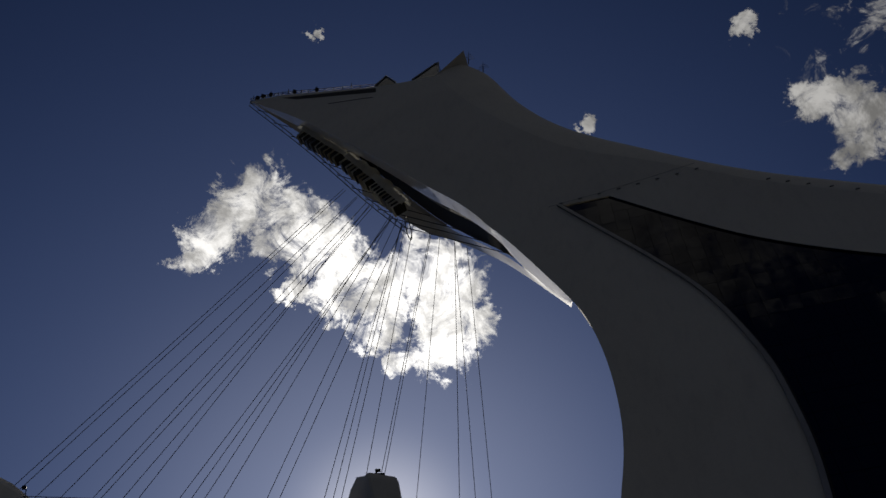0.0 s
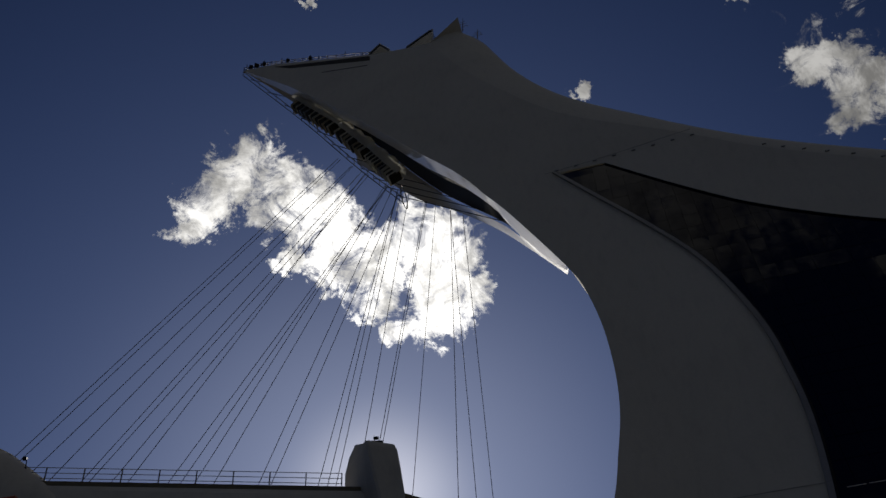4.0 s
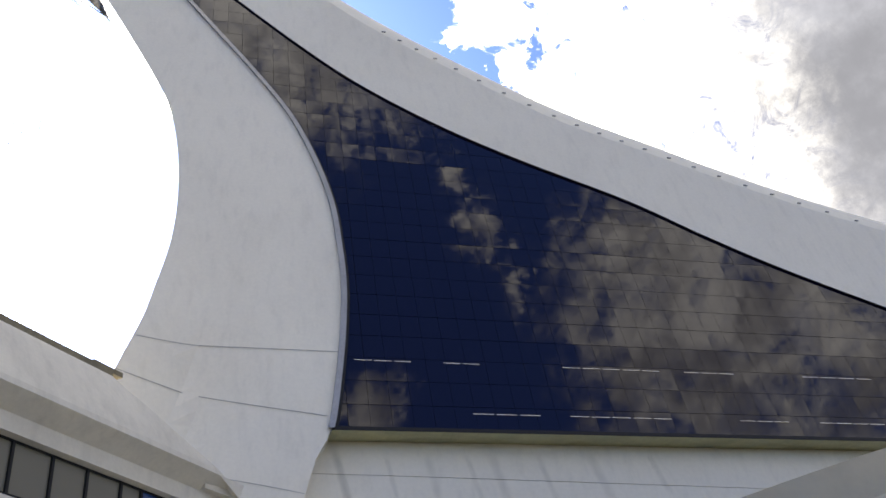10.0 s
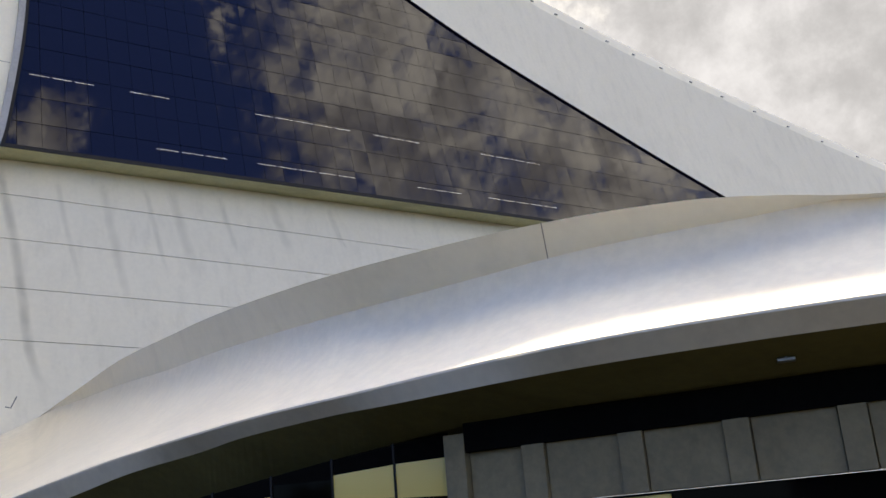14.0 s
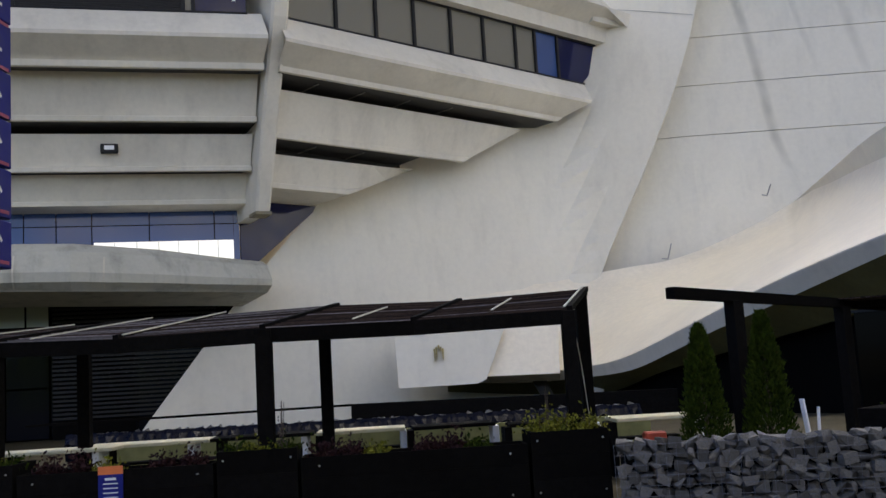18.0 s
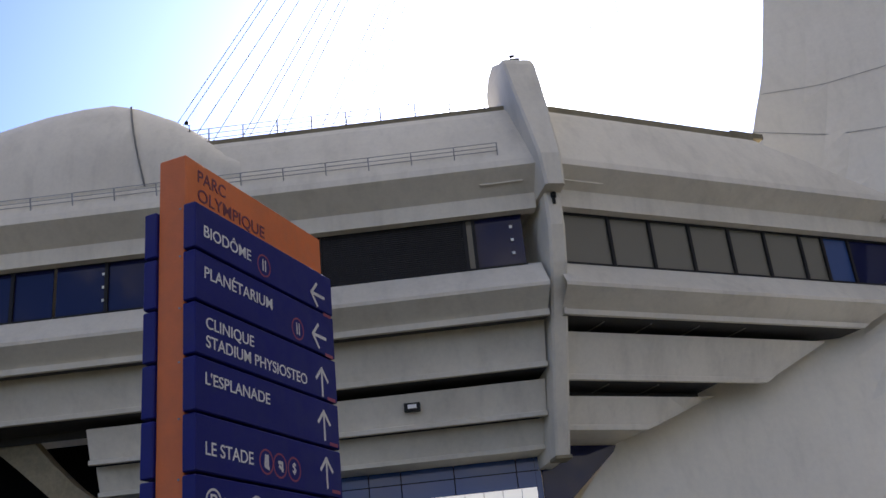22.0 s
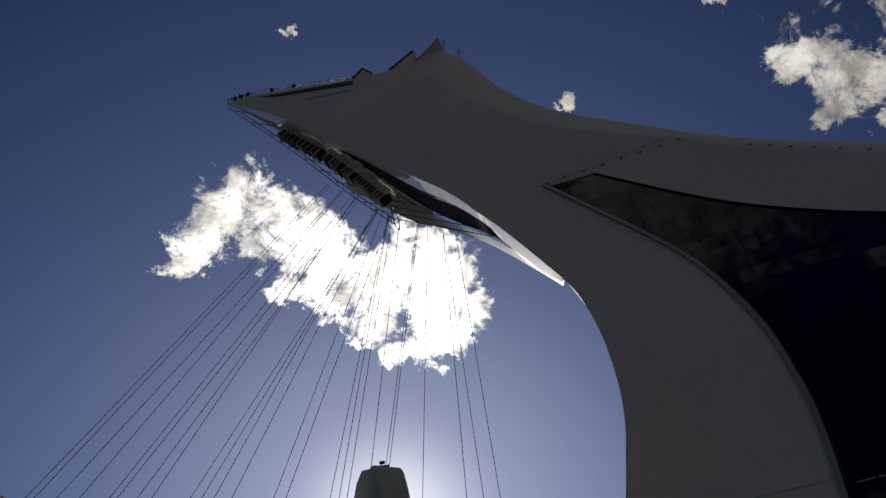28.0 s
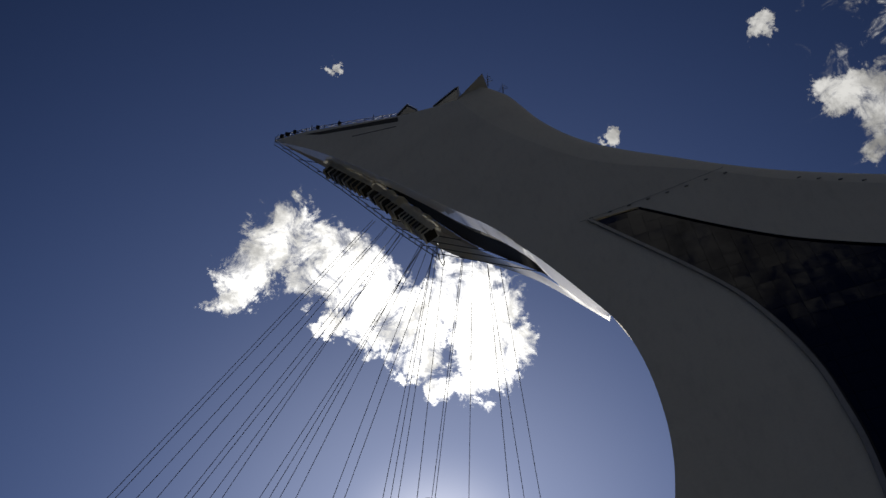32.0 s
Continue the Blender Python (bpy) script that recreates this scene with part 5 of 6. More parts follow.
def disc(h, z, r, mat, owner, inner=0.0, lift=0.0, name="ring"):
    bm = bmesh.new()
    c = face(h, z) + SIGN_N * lift
    n = 28
    ring = [[c + SIGN_X * (q * math.cos(k * 2 * math.pi / n)) + Z * (q * math.sin(k * 2 * math.pi / n)) for k in range(n)] for q in (r, max(inner, 0.001))]
    grid(bm, ring, True)
    return part(name, bm, mat, owner)


def bar(pts, width, owner, mat=WHITE, name="arrow"):
    """A flat stroke mark made of straight bars."""
    bm = bmesh.new()
    for a, b in pts:
        p, q = face(*a), face(*b)
        d = (q - p).normalized()
        s = d.cross(SIGN_N) * width / 2
        v = [bm.verts.new(x + SIGN_N * 0.0015) for x in (p - s - d * width * 0.3, p + s - d * width * 0.3, q + s + d * width * 0.3, q - s + d * width * 0.3)]
        bm.faces.new(v)
    return part(name, bm, mat, owner)


for k, (h, z) in enumerate(((1.43, 3.812), (1.425, 3.535))):
    bar((((h - 0.075, z), (h + 0.085, z)), ((h - 0.075, z), (h - 0.005, z + 0.075)), ((h - 0.075, z), (h - 0.005, z - 0.075))), 0.021, boards[k])
for k, (h, z) in enumerate(((1.437, 3.243), (1.437, 2.971), (1.44, 2.685), (1.44, 2.40))):
    bar((((h, z - 0.088), (h, z + 0.085)), ((h, z + 0.085), (h - 0.07, z + 0.012)), ((h, z + 0.085), (h + 0.07, z + 0.012))), 0.021, boards[k + 2])
for h, z, k in ((0.819, 3.817, 0), (1.174, 3.519, 1), (0.79, 2.668, 4), (0.925, 2.663, 4), (1.073, 2.661, 4)):
    disc(h, z, 0.068, RING, boards[k], 0.058)
    if k < 2:
        bar((((h - 0.013, z - 0.032), (h - 0.013, z + 0.034)), ((h + 0.013, z - 0.032), (h + 0.013, z + 0.034))), 0.012, boards[k], name="pictogram")
bar((((0.785, 2.70), (0.775, 2.65)), ((0.80, 2.70), (0.80, 2.65)), ((0.775, 2.645), (0.81, 2.635))), 0.02, boards[4], name="pictogram")
bar((((0.91, 2.68), (0.945, 2.68)), ((0.915, 2.66), (0.95, 2.64)), ((0.945, 2.68), (0.945, 2.635))), 0.018, boards[4], name="pictogram")
word("$", 1.055, 1.092, 2.63, 0.066, owner=boards[4])
for h in (0.312, 0.690, 0.957):
    disc(h, 2.41, 0.066, WHITE, boards[5], 0.054)
    word("P", h - 0.026, h + 0.03, 2.375, 0.072, owner=boards[5])
bar((((1.215, 2.445), (1.335, 2.445)), ((1.215, 2.325), (1.335, 2.325)), ((1.215, 2.325), (1.215, 2.445)), ((1.335, 2.325), (1.335, 2.445))), 0.007, boards[5], name="pictogram")
disc(1.275, 2.385, 0.048, WHITE, boards[5], 0.041)
bar((((1.275, 2.42), (1.275, 2.36)), ((1.275, 2.355), (1.25, 2.38)), ((1.275, 2.355), (1.30, 2.38))), 0.013, boards[5], name="pictogram")
for k in range(6):
    bar((((1.50, TOPS[k] - 0.225), (1.585, TOPS[k] - 0.225)),), 0.02, boards[k], RING, "small_print")

# ---- terrace in front ----
rng = random.Random(11)


def trough_line(az):
    """Front of the planters, as a distance at each bearing."""
    a, b = polar(-27, 13.4, 0), polar(18.2, 11.6, 0)
    d = direction(az, 0)
    n = Vector((b.y - a.y, a.x - b.x, 0))
    return d * (a.dot(n) / d.dot(n))


TROUGH = (polar(18.2, 11.6, 0) - polar(-27, 13.4, 0)).normalized()
TROUGH_TURN = math.degrees(math.atan2(TROUGH.y, TROUGH.x))
TROUGH_BACK = Vector((-TROUGH.y, TROUGH.x, 0))


def planter(az0, az1, height, depth):
    p, q = trough_line(az0), trough_line(az1)
    c = (p + q) / 2 + TROUGH_BACK * depth / 2
    length = (q - p).length
    ob = empty("planter", "black timber planter box with screwed boards", "planter", (c.x, c.y, 0), "terrace planters")
    rows = 3
    for k in range(rows):
        h = height / rows
        for side, dep in ((-1, -depth / 2), (1, depth / 2)):
            bm = bmesh.new()
            box(bm, c + TROUGH_BACK * (dep - side * 0.02) + Z * (h * (k + 0.5)), (length, 0.04, h - 0.003), TROUGH_TURN, 0.001)
            part("board", bm, TIMBER, ob)
    for side in (-1, 1):
        bm = bmesh.new()
        box(bm, c + TROUGH * side * (length / 2 - 0.02) + Z * (height / 2), (0.04, depth - 0.085, height), TROUGH_TURN, 0.004)
        part("end", bm, TIMBER, ob)
    bm = bmesh.new()
    box(bm, c + Z * (height - 0.09), (length - 0.09, depth - 0.09, 0.04), TROUGH_TURN)
    part("soil", bm, BARK, ob)
    for e in (-0.42, 0.42):
        for z in (0.12, height - 0.1):
            bm = bmesh.new()
            b = c + TROUGH * (length * e) - TROUGH_BACK * (depth / 2 + 0.002) + Z * z
            rod(bm, b, b - TROUGH_BACK * 0.008, 0.012, 8)
            part("screw", bm, STEEL, ob)
    return c, length, height


def foliage(bm, c, size, n, leaf, rng, upright=0.4):
    for _ in range(n):
        u = Vector((rng.gauss(0, 0.42), rng.gauss(0, 0.42), abs(rng.gauss(0, 0.5))))
        p = c + Vector((u.x * size.x, u.y * size.y, u.z * size.z))
        d = Vector((rng.uniform(-1, 1), rng.uniform(-1, 1), rng.uniform(-0.2, 1) * (1 + upright))).normalized()
        s = d.cross(Vector((rng.uniform(-1, 1), rng.uniform(-1, 1), 0.3))).normalized() * leaf * 0.33
        length = leaf * rng.uniform(0.6, 1.4)
        v = [bm.verts.new(q) for q in (p, p + d * length * 0.5 + s, p + d * length, p + d * length * 0.5 - s)]
        bm.faces.new(v)


def plant(c, size, n, leaf, mat, label, stem=0.0, upright=0.4):
    ob = empty("plant", label, "plant", c, "terrace plants")
    bm = bmesh.new()
    foliage(bm, Vector(c), Vector(size), n, leaf, rng, upright)
    part("leaves", bm, mat, ob)
    bm = bmesh.new()
    for _ in range(5):
        d = Vector((rng.uniform(-0.3, 0.3) * size[0], rng.uniform(-0.3, 0.3) * size[1], size[2] * rng.uniform(0.5, 0.9) + stem * rng.uniform(0.5, 1)))
        rod(bm, Vector(c) - Z * 0.03, Vector(c) + d, 0.006, 4, 0.003)
    part("stems", bm, BARK, ob)
    return ob


BLOCKS = [(-26.5, -22.6), (-18.4, -14.6), (-4.1, 0.35), (13.7, 18.1)]
TROUGHS = [(-22.4, -18.6), (-14.4, -4.3), (0.55, 13.5)]
tops = []
for a, b in BLOCKS:
    tops.append((planter(a, b, 0.80, 0.75), a, b, 0.80))
for a, b in TROUGHS:
    tops.append((planter(a, b, 0.68, 0.55), a, b, 0.68))
for (c, length, h), a, b, hh in tops:
    big = hh > 0.7
    n = 3 if big else max(3, round(length / 0.34))
    for k in range(n):
        p = c + TROUGH * length * ((k + 0.5) / n - 0.5) * 0.9 + Z * (h - 0.07)
        if big and a > 10:
            plant(p, (0.26, 0.2, 0.20), 330, 0.05, LEAF_2, "yellow-green bushy plant in a black planter", 0.1)
        elif big:
            plant(p, (0.26, 0.2, 0.13), 190, 0.05, LEAF_2 if k == 1 else LEAF, "thin yellow-green trailing plant in a black planter", 0.1)
        elif k % 4 == 2:
            plant(p, (0.18, 0.14, 0.14), 240, 0.05, LEAF_2 if k % 8 == 2 else LEAF, "small green grassy plant in a black planter", 0.05, 1.0)
        elif k % 4 != 3:
            plant(p, (0.19, 0.15, 0.17 + 0.04 * (k % 2)), 420, 0.048, LEAF_3, "purple-brown leafy plant in a black planter")
for az, high in ((15.0, 0.30), (-16.8, 0.34), (-0.6, 0.42), (-24.2, 0.34)):
    p = trough_line(az) + TROUGH_BACK * 0.35 + Z * 0.74
    plant(p, (0.10, 0.10, high), 60, 0.035, LEAF_2 if az > 10 else BARK, "thin tall weed growing in a planter", 0.35, 1.0)

# notices fixed to the planters
for az, z in ((-22.0, 0.66), (-9.7, 0.56)):
    p = trough_line(az) - TROUGH_BACK * 0.012
    n = empty("notice", "blue notice with an orange head fixed to a planter", "notice", p + Z * 0.3)
    bm = bmesh.new()
    box(bm, p + Z * 0.43, (0.27, 0.012, 0.42), TROUGH_TURN)
    part("sheet", bm, BLUE, n)
    bm = bmesh.new()
    box(bm, p + Z * 0.68 - TROUGH_BACK * 0.001, (0.27, 0.014, 0.09), TROUGH_TURN)
    part("head", bm, ORANGE, n)
    for k in range(6):
        bm = bmesh.new()
        box(bm, p + Z * (0.585 - 0.05 * k) - TROUGH_BACK * 0.008, (0.16 if k else 0.12, 0.004, 0.012 if k else 0.028), TROUGH_TURN)
        part("bar", bm, WHITE, n)

# pergola with a slatted roof
pergola = empty("pergola", "black timber pergola with a sloping slatted roof", "pergola", trough_line(-2) + TROUGH_BACK * 1.3)


def pergola_front(az):
    """The front line of the pergola at a bearing."""
    a, d = trough_line(0) + TROUGH_BACK * 0.45, direction(az, 0)
    n = Vector((-TROUGH.y, TROUGH.x, 0))
    return d * (a.dot(n) / d.dot(n))


def pergola_back(az):
    return pergola_front(az) + Vector((1.03, 2.60, 0))


FRONT_Z = [(-27, 2.26), (-18.3, 2.20), (-11.2, 2.14), (-5.4, 2.185), (-1.9, 2.18), (6.8, 2.17), (16, 2.20)]
BACK_Z = [(-27, 2.42), (-16, 2.52), (-7.5, 2.57), (-1.9, 2.60), (6.8, 2.57), (16, 2.64)]


def roof_point(az, f, up=0.0):
    """A place on the roof: f from the front line to the back line."""
    p, q = pergola_front(az), pergola_back(az)
    return p.lerp(q, f) + Z * (along(FRONT_Z, az) * (1 - f) + along(BACK_Z, az) * f + up)


PERGOLA_BAYS = ((-27, -15.9), (-15.9, -9.9), (-9.9, -1.9), (-1.9, 6.8), (6.8, 15.95))
for az, w in ((-24.5, 0.19), (-21.1, 0.19), (-16.0, 0.19), (-1.84, 0.19), (15.75, 0.155)):
    p = pergola_front(az)
    bm = bmesh.new()
    box(bm, (p.x, p.y, along(FRONT_Z, az) / 2 + 0.3), (w, w, along(FRONT_Z, az) - 0.62), TROUGH_TURN, 0.006)
    part("post", bm, TIMBER, pergola)
for az, r, h in ((-11.45, 15.06, 2.50), (1.68, 14.5, 2.56), (16.62, 14.75, 2.60)):
    p = polar(az, r, 0)
    bm = bmesh.new()
    box(bm, (p.x, p.y, h / 2), (0.17, 0.17, h), TROUGH_TURN, 0.006)
    part("post", bm, TIMBER, pergola)
for f in (0.0, 1.0):
    for a, b in PERGOLA_BAYS:
        bm = bmesh.new()
        beam(bm, roof_point(a, f, -0.085), roof_point(b, f, -0.085 if f == 0 else -0.045), 0.09, 0.17 if f == 0 else 0.09)
        part("beam", bm, TIMBER, pergola)
for az in (-27, -21.4, -15.9, -9.9, -1.9, 6.8, 15.9):
    bm = bmesh.new()
    beam(bm, roof_point(az, 0, 0.012), roof_point(az, 1, 0.012), 0.07, 0.07)
    part("rafter", bm, TIMBER, pergola)
for a, b in PERGOLA_BAYS[3:]:
    bm = bmesh.new()
    grid(bm, [[roof_point(az, f, -0.012) for f in (0.02, 0.98)] for az in (a, b)])
    part("roof_sheet", bm, TIMBER, pergola)
slats = 40
for k in range(slats):
    f = (k + 0.5) / slats
    for a, b in PERGOLA_BAYS:
        bm = bmesh.new()
        lift = rng.uniform(0.0, 0.012)
        beam(bm, roof_point(a, f, lift), roof_point(b, f, lift + rng.uniform(-0.004, 0.004)), 0.03 + 0.02 * rng.random(), 0.012)
        # left bays mix in the pale slats for light seen through the roof
        part("slat", bm, SLAT_GLEAM if a < -3 and rng.random() < 0.45 or rng.random() < 0.05 else SLAT, pergola)
for az, f0, f1 in ((11.2, 0.08, 0.66), (3.0, 0.07, 0.62), (-9.5, 0.0, 1.0), (-14.2, 0.0, 1.0), (-18.5, 0.05, 0.95), (15.6, 0.0, 1.0)):
    bm = bmesh.new()
    beam(bm, roof_point(az, f0, 0.045), roof_point(az, f1, 0.045), 0.022, 0.016)
    part("batten", bm, CLOTH, pergola, "thin pale batten")
cord = [pergola_front(15.98) + Z * 2.10, pergola_front(16.15) + Vector((0.05, 0.2, 1.95)), polar(16.35, 12.8, 1.55), polar(16.6, 13.2, 0.85)]
part("cord", tube(bmesh.new(), cord, 0.006), CLOTH, pergola)

# tables and benches behind the planters
for az, r, length in ((-20, 15.6, 1.8), (-12.5, 15.2, 1.8), (-7.6, 15.4, 1.8), (-1.5, 15.2, 1.5), (4.0, 15.0, 1.3), (9.2, 14.8, 1.2), (14.8, 14.15, 1.2), (20.6, 14.15, 1.2)):
    c = polar(az, r, 0)
    dark = rng.random() < 0.4
    t = empty("picnic_table", "dark-topped picnic table on white trestles" if dark else "pale yellowish picnic table on white trestles", "table", c, "terrace tables")
    bm = bmesh.new()
    box(bm, c + Z * 0.76, (length, 0.75, 0.05), TROUGH_TURN + rng.uniform(-3, 3), 0.008)
    part("tabletop", bm, TIMBER if dark else TABLE, t)
    for side in (-0.62, 0.62):
        bm = bmesh.new()
        box(bm, c + TROUGH * side + Z * 0.365, (0.1, 0.5, 0.73), TROUGH_TURN, 0.01)
        part("trestle", bm, WHITE if side > 0 else TIMBER, t)
    for side in (-0.75, 0.75):
        bm = bmesh.new()
        box(bm, c + TROUGH_BACK * side + Z * 0.44, (length * 0.9, 0.28, 0.04), TROUGH_TURN, 0.006)
        part("bench", bm, TIMBER if side > 0 else TABLE, t)
        for e in (-0.6, 0.6):
            bm = bmesh.new()
            box(bm, c + TROUGH_BACK * side + TROUGH * e + Z * 0.21, (0.06, 0.2, 0.42), TROUGH_TURN)
            part("bench_leg", bm, TIMBER, t)

# low khaki wall behind the tables
KHAKI = material("khaki_paint", (0.26, 0.25, 0.10), 0.8, vary=0.1, grain=4.0, stain=0.3, stain_scale=1.2, bump=0.1, spec=0.2)
bm = bmesh.new()
beam(bm, polar(-11, 17.6, 0.33), polar(20.5, 17.0, 0.33), 0.2, 0.66)
tagged(part("low_wall", bm, KHAKI), "low khaki-painted wall behind the picnic tables", "wall", kind="structure")

# crumpled tarpaulin along a low parapet, beyond the tables
TARP = material("blue_black_tarpaulin", (0.003, 0.0035, 0.008), 0.3, vary=0.15, bump=0.3, bump_scale=5.0, spec=0.10)
bm = bmesh.new()
a, b = polar(-12, 30, 0), polar(20, 27, 0)
rows = []
for i in range(220):
    p = a.lerp(b, i / 219)
    g = ground_height(p.x, p.y)
    k = noise.noise(Vector((i * 0.31, 0, 3))) * 0.10
    k2 = noise.noise(Vector((i * 0.55, 5, 3))) * 0.14
    k3 = noise.noise(Vector((i * 0.83, 9, 1))) * 0.12
    rows.append([p + Z * g, p + Vector((0, -0.1 + k, g + 0.3 + k2)), p + Vector((k3, -0.15 + k2, 0.16 + k)), p + Vector((k2, 0.0 + k3, 0.34 + k3)),
                 p + Vector((k, 0.05, 0.44 + k * 0.5)), p + Vector((0, 0.5 + k2, 0.42 + k2)), p + Vector((0, 0.7, g))])
grid(bm, rows)
tagged(part("tarpaulin_wall", bm, TARP), "low wall covered with crumpled dark tarpaulin", "wall")
bm = bmesh.new()
beam(bm, polar(-14, 46, 0.36), polar(3.5, 44, 0.41), 0.3, 0.1)
tagged(part("plinth_cap", bm, TIMBER), "thin dark cap along the tower foot", "wall", kind="structure")
bm = bmesh.new()
beam(bm, polar(3.5, 44, -0.25), polar(22, 42, -0.32), 0.4, 1.4)
tagged(part("plinth", bm, TIMBER), "dark plinth along the tower foot", "wall", kind="structure")

# gabion wall: wire basket full of grey stone
gabion = empty("gabion_wall", "wire gabion basket filled with broken grey stone", "wall", polar(25, 10.3, 0))
A, B = polar(18.35, 10.0, 0), polar(33.1, 10.4, 0)
GX = (B - A).normalized()
GY = Vector((-GX.y, GX.x, 0))
LEN, GH = (B - A).length, 0.72
bm = bmesh.new()
c = (A + B) / 2 + GY * 0.32
box(bm, c + Z * 0.33, (LEN - 0.14, 0.36, 0.6), math.degrees(math.atan2(GX.y, GX.x)))
# near-black filler box: shade between the stones put into its colour
part("core", bm, BACKING, gabion)
stones = []
for k in range(9):
    bm = bmesh.new()
    pts = [bm.verts.new([max(-0.46, min(0.46, rng.uniform(-0.75, 0.75))) for _ in range(3)]) for _ in range(15)]
    bmesh.ops.convex_hull(bm, input=pts)
    bmesh.ops.delete(bm, geom=[v for v in bm.verts if not v.link_faces], context="VERTS")
    stones.append(mesh_of("stone", bm, STONE))
k = 0
z = 0.06
while z < GH - 0.02:
    x = rng.uniform(0.02, 0.1)
    h = rng.uniform(0.075, 0.105)
    while x < LEN - 0.03:
        w = rng.uniform(0.085, 0.17)
        st = part("stone", stones[k % 9], STONE, gabion)
        p = A + GX * (x + w / 2) + GY * (0.08 + rng.uniform(0, 0.05)) + Z * (z + rng.uniform(-0.02, 0.02))
        st.matrix_world = Matrix.Translation(p) @ pose(0, 0, 0, rng.uniform(-12, 12), rng.uniform(-28, 28), math.degrees(math.atan2(GX.y, GX.x)) + rng.uniform(-15, 15)) @ Matrix.Diagonal((w * 1.12, 0.24, h * 1.25, 1))
        x += w
        k += 1
    z += h
for row in range(3):
    x = 0.05
    while x < LEN - 0.05:
        w = rng.uniform(0.13, 0.24)
        st = part("stone", stones[k % 9], STONE, gabion)
        p = A + GX * (x + w / 2) + GY * (0.16 + 0.17 * row) + Z * (GH - 0.07 + rng.uniform(-0.015, 0.012))
        st.matrix_world = Matrix.Translation(p) @ pose(0, 0, 0, rng.uniform(-20, 20), rng.uniform(-20, 20), rng.uniform(0, 360)) @ Matrix.Diagonal((w * 1.1, 0.2, 0.12, 1))
        x += w
        k += 1
bm = bmesh.new()
for i in range(int(LEN / 0.1) + 1):
    rod(bm, A + GX * i * 0.1 - GY * 0.03 + Z * 0.0, A + GX * i * 0.1 - GY * 0.03 + Z * GH, 0.0022, 3)
for i in range(8):
    rod(bm, A - GY * 0.03 + Z * (0.02 + i * 0.1), B - GY * 0.03 + Z * (0.02 + i * 0.1), 0.0022, 3)
part("wire_mesh", bm, CABLE, gabion)


# cedars in front of the entrance
def cedar(az, r, height, width, label):
    c = polar(az, r, 0)
    ob = empty("cedar", label, "tree", c, "cedars")
    bm = bmesh.new()
    rod(bm, c, c + Z * height * 0.9, 0.05, 8, 0.012)
    part("trunk", bm, BARK, ob)
    bm = bmesh.new()
    for i in range(7000):
        t = rng.random() ** 0.9
        z = 0.10 + t * (height - 0.10)
        edge = width / 2 * (1 - t) ** 0.72 * (1.0 if t > 0.12 else 0.75 + t * 2.1) + 0.025
        a = rng.uniform(0, 2 * math.pi)
        edge *= 1 + 0.16 * math.sin(a * 5 + z * 9) * math.sin(z * 7 + az)
        rad = edge * rng.uniform(0.5, 1.04)
        p = c + Vector((rad * math.cos(a), rad * math.sin(a), z))
        d = Vector((math.cos(a) * 0.55 + rng.gauss(0, 0.3), math.sin(a) * 0.55 + rng.gauss(0, 0.3), 1)).normalized()
        s = d.cross(Vector((rng.uniform(-1, 1), rng.uniform(-1, 1), 0.1))).normalized() * 0.013
        length = rng.uniform(0.035, 0.075)
        v = [bm.verts.new(q) for q in (p - s, p + s, p + d * length)]
        bm.faces.new(v)
    part("crown", bm, LEAF, ob)


cedar(23.0, 11.35, 1.88, 0.66, "slim dark green pyramidal cedar behind the gabion")
cedar(26.4, 11.6, 1.99, 0.68, "taller slim dark green cedar behind the gabion")

# second pergola, towards the entrance
walkway = empty("walkway_pergola", "black timber beam and posts leading to the entrance", "pergola", polar(27, 14, 0))
a, b = polar(21.5, 11.4, 2.28), polar(39.8, 24.0, 2.0)
bm = bmesh.new()
beam(bm, a, b, 0.12, 0.13)
part("beam", bm, TIMBER, walkway)
for f in (0.10, 0.32, 0.52, 0.78):
    p = a.lerp(b, f)
    g = ground_height(p.x, p.y)
    bm = bmesh.new()
    box(bm, (p.x, p.y, (p.z - 0.05 + g) / 2), (0.17, 0.17, p.z - 0.05 - g), 20, 0.006)
    part("post", bm, TIMBER, walkway)
back = Vector((3.0, -1.2, 0))
bm = bmesh.new()
beam(bm, a.lerp(b, 0.3) + back, b + back, 0.12, 0.13)
part("beam", bm, TIMBER, walkway)
for f in (0.35, 0.6, 0.85):
    p = a.lerp(b, f)
    bm = bmesh.new()
    beam(bm, p, p + back, 0.06, 0.1)
    part("rafter", bm, TIMBER, walkway)

for k in range(44):
    f = 0.01 + k / 43 * 0.98
    for near, far in ((0.3, 0.65), (0.65, 1.0)):
        p = a.lerp(b, near).lerp(a.lerp(b, near) + back, f) + Z * 0.05
        q = a.lerp(b, far).lerp(a.lerp(b, far) + back, f) + Z * 0.05
        bm = bmesh.new()
        beam(bm, p, q, 0.055, 0.02)
        part("slat", bm, SLAT, walkway)
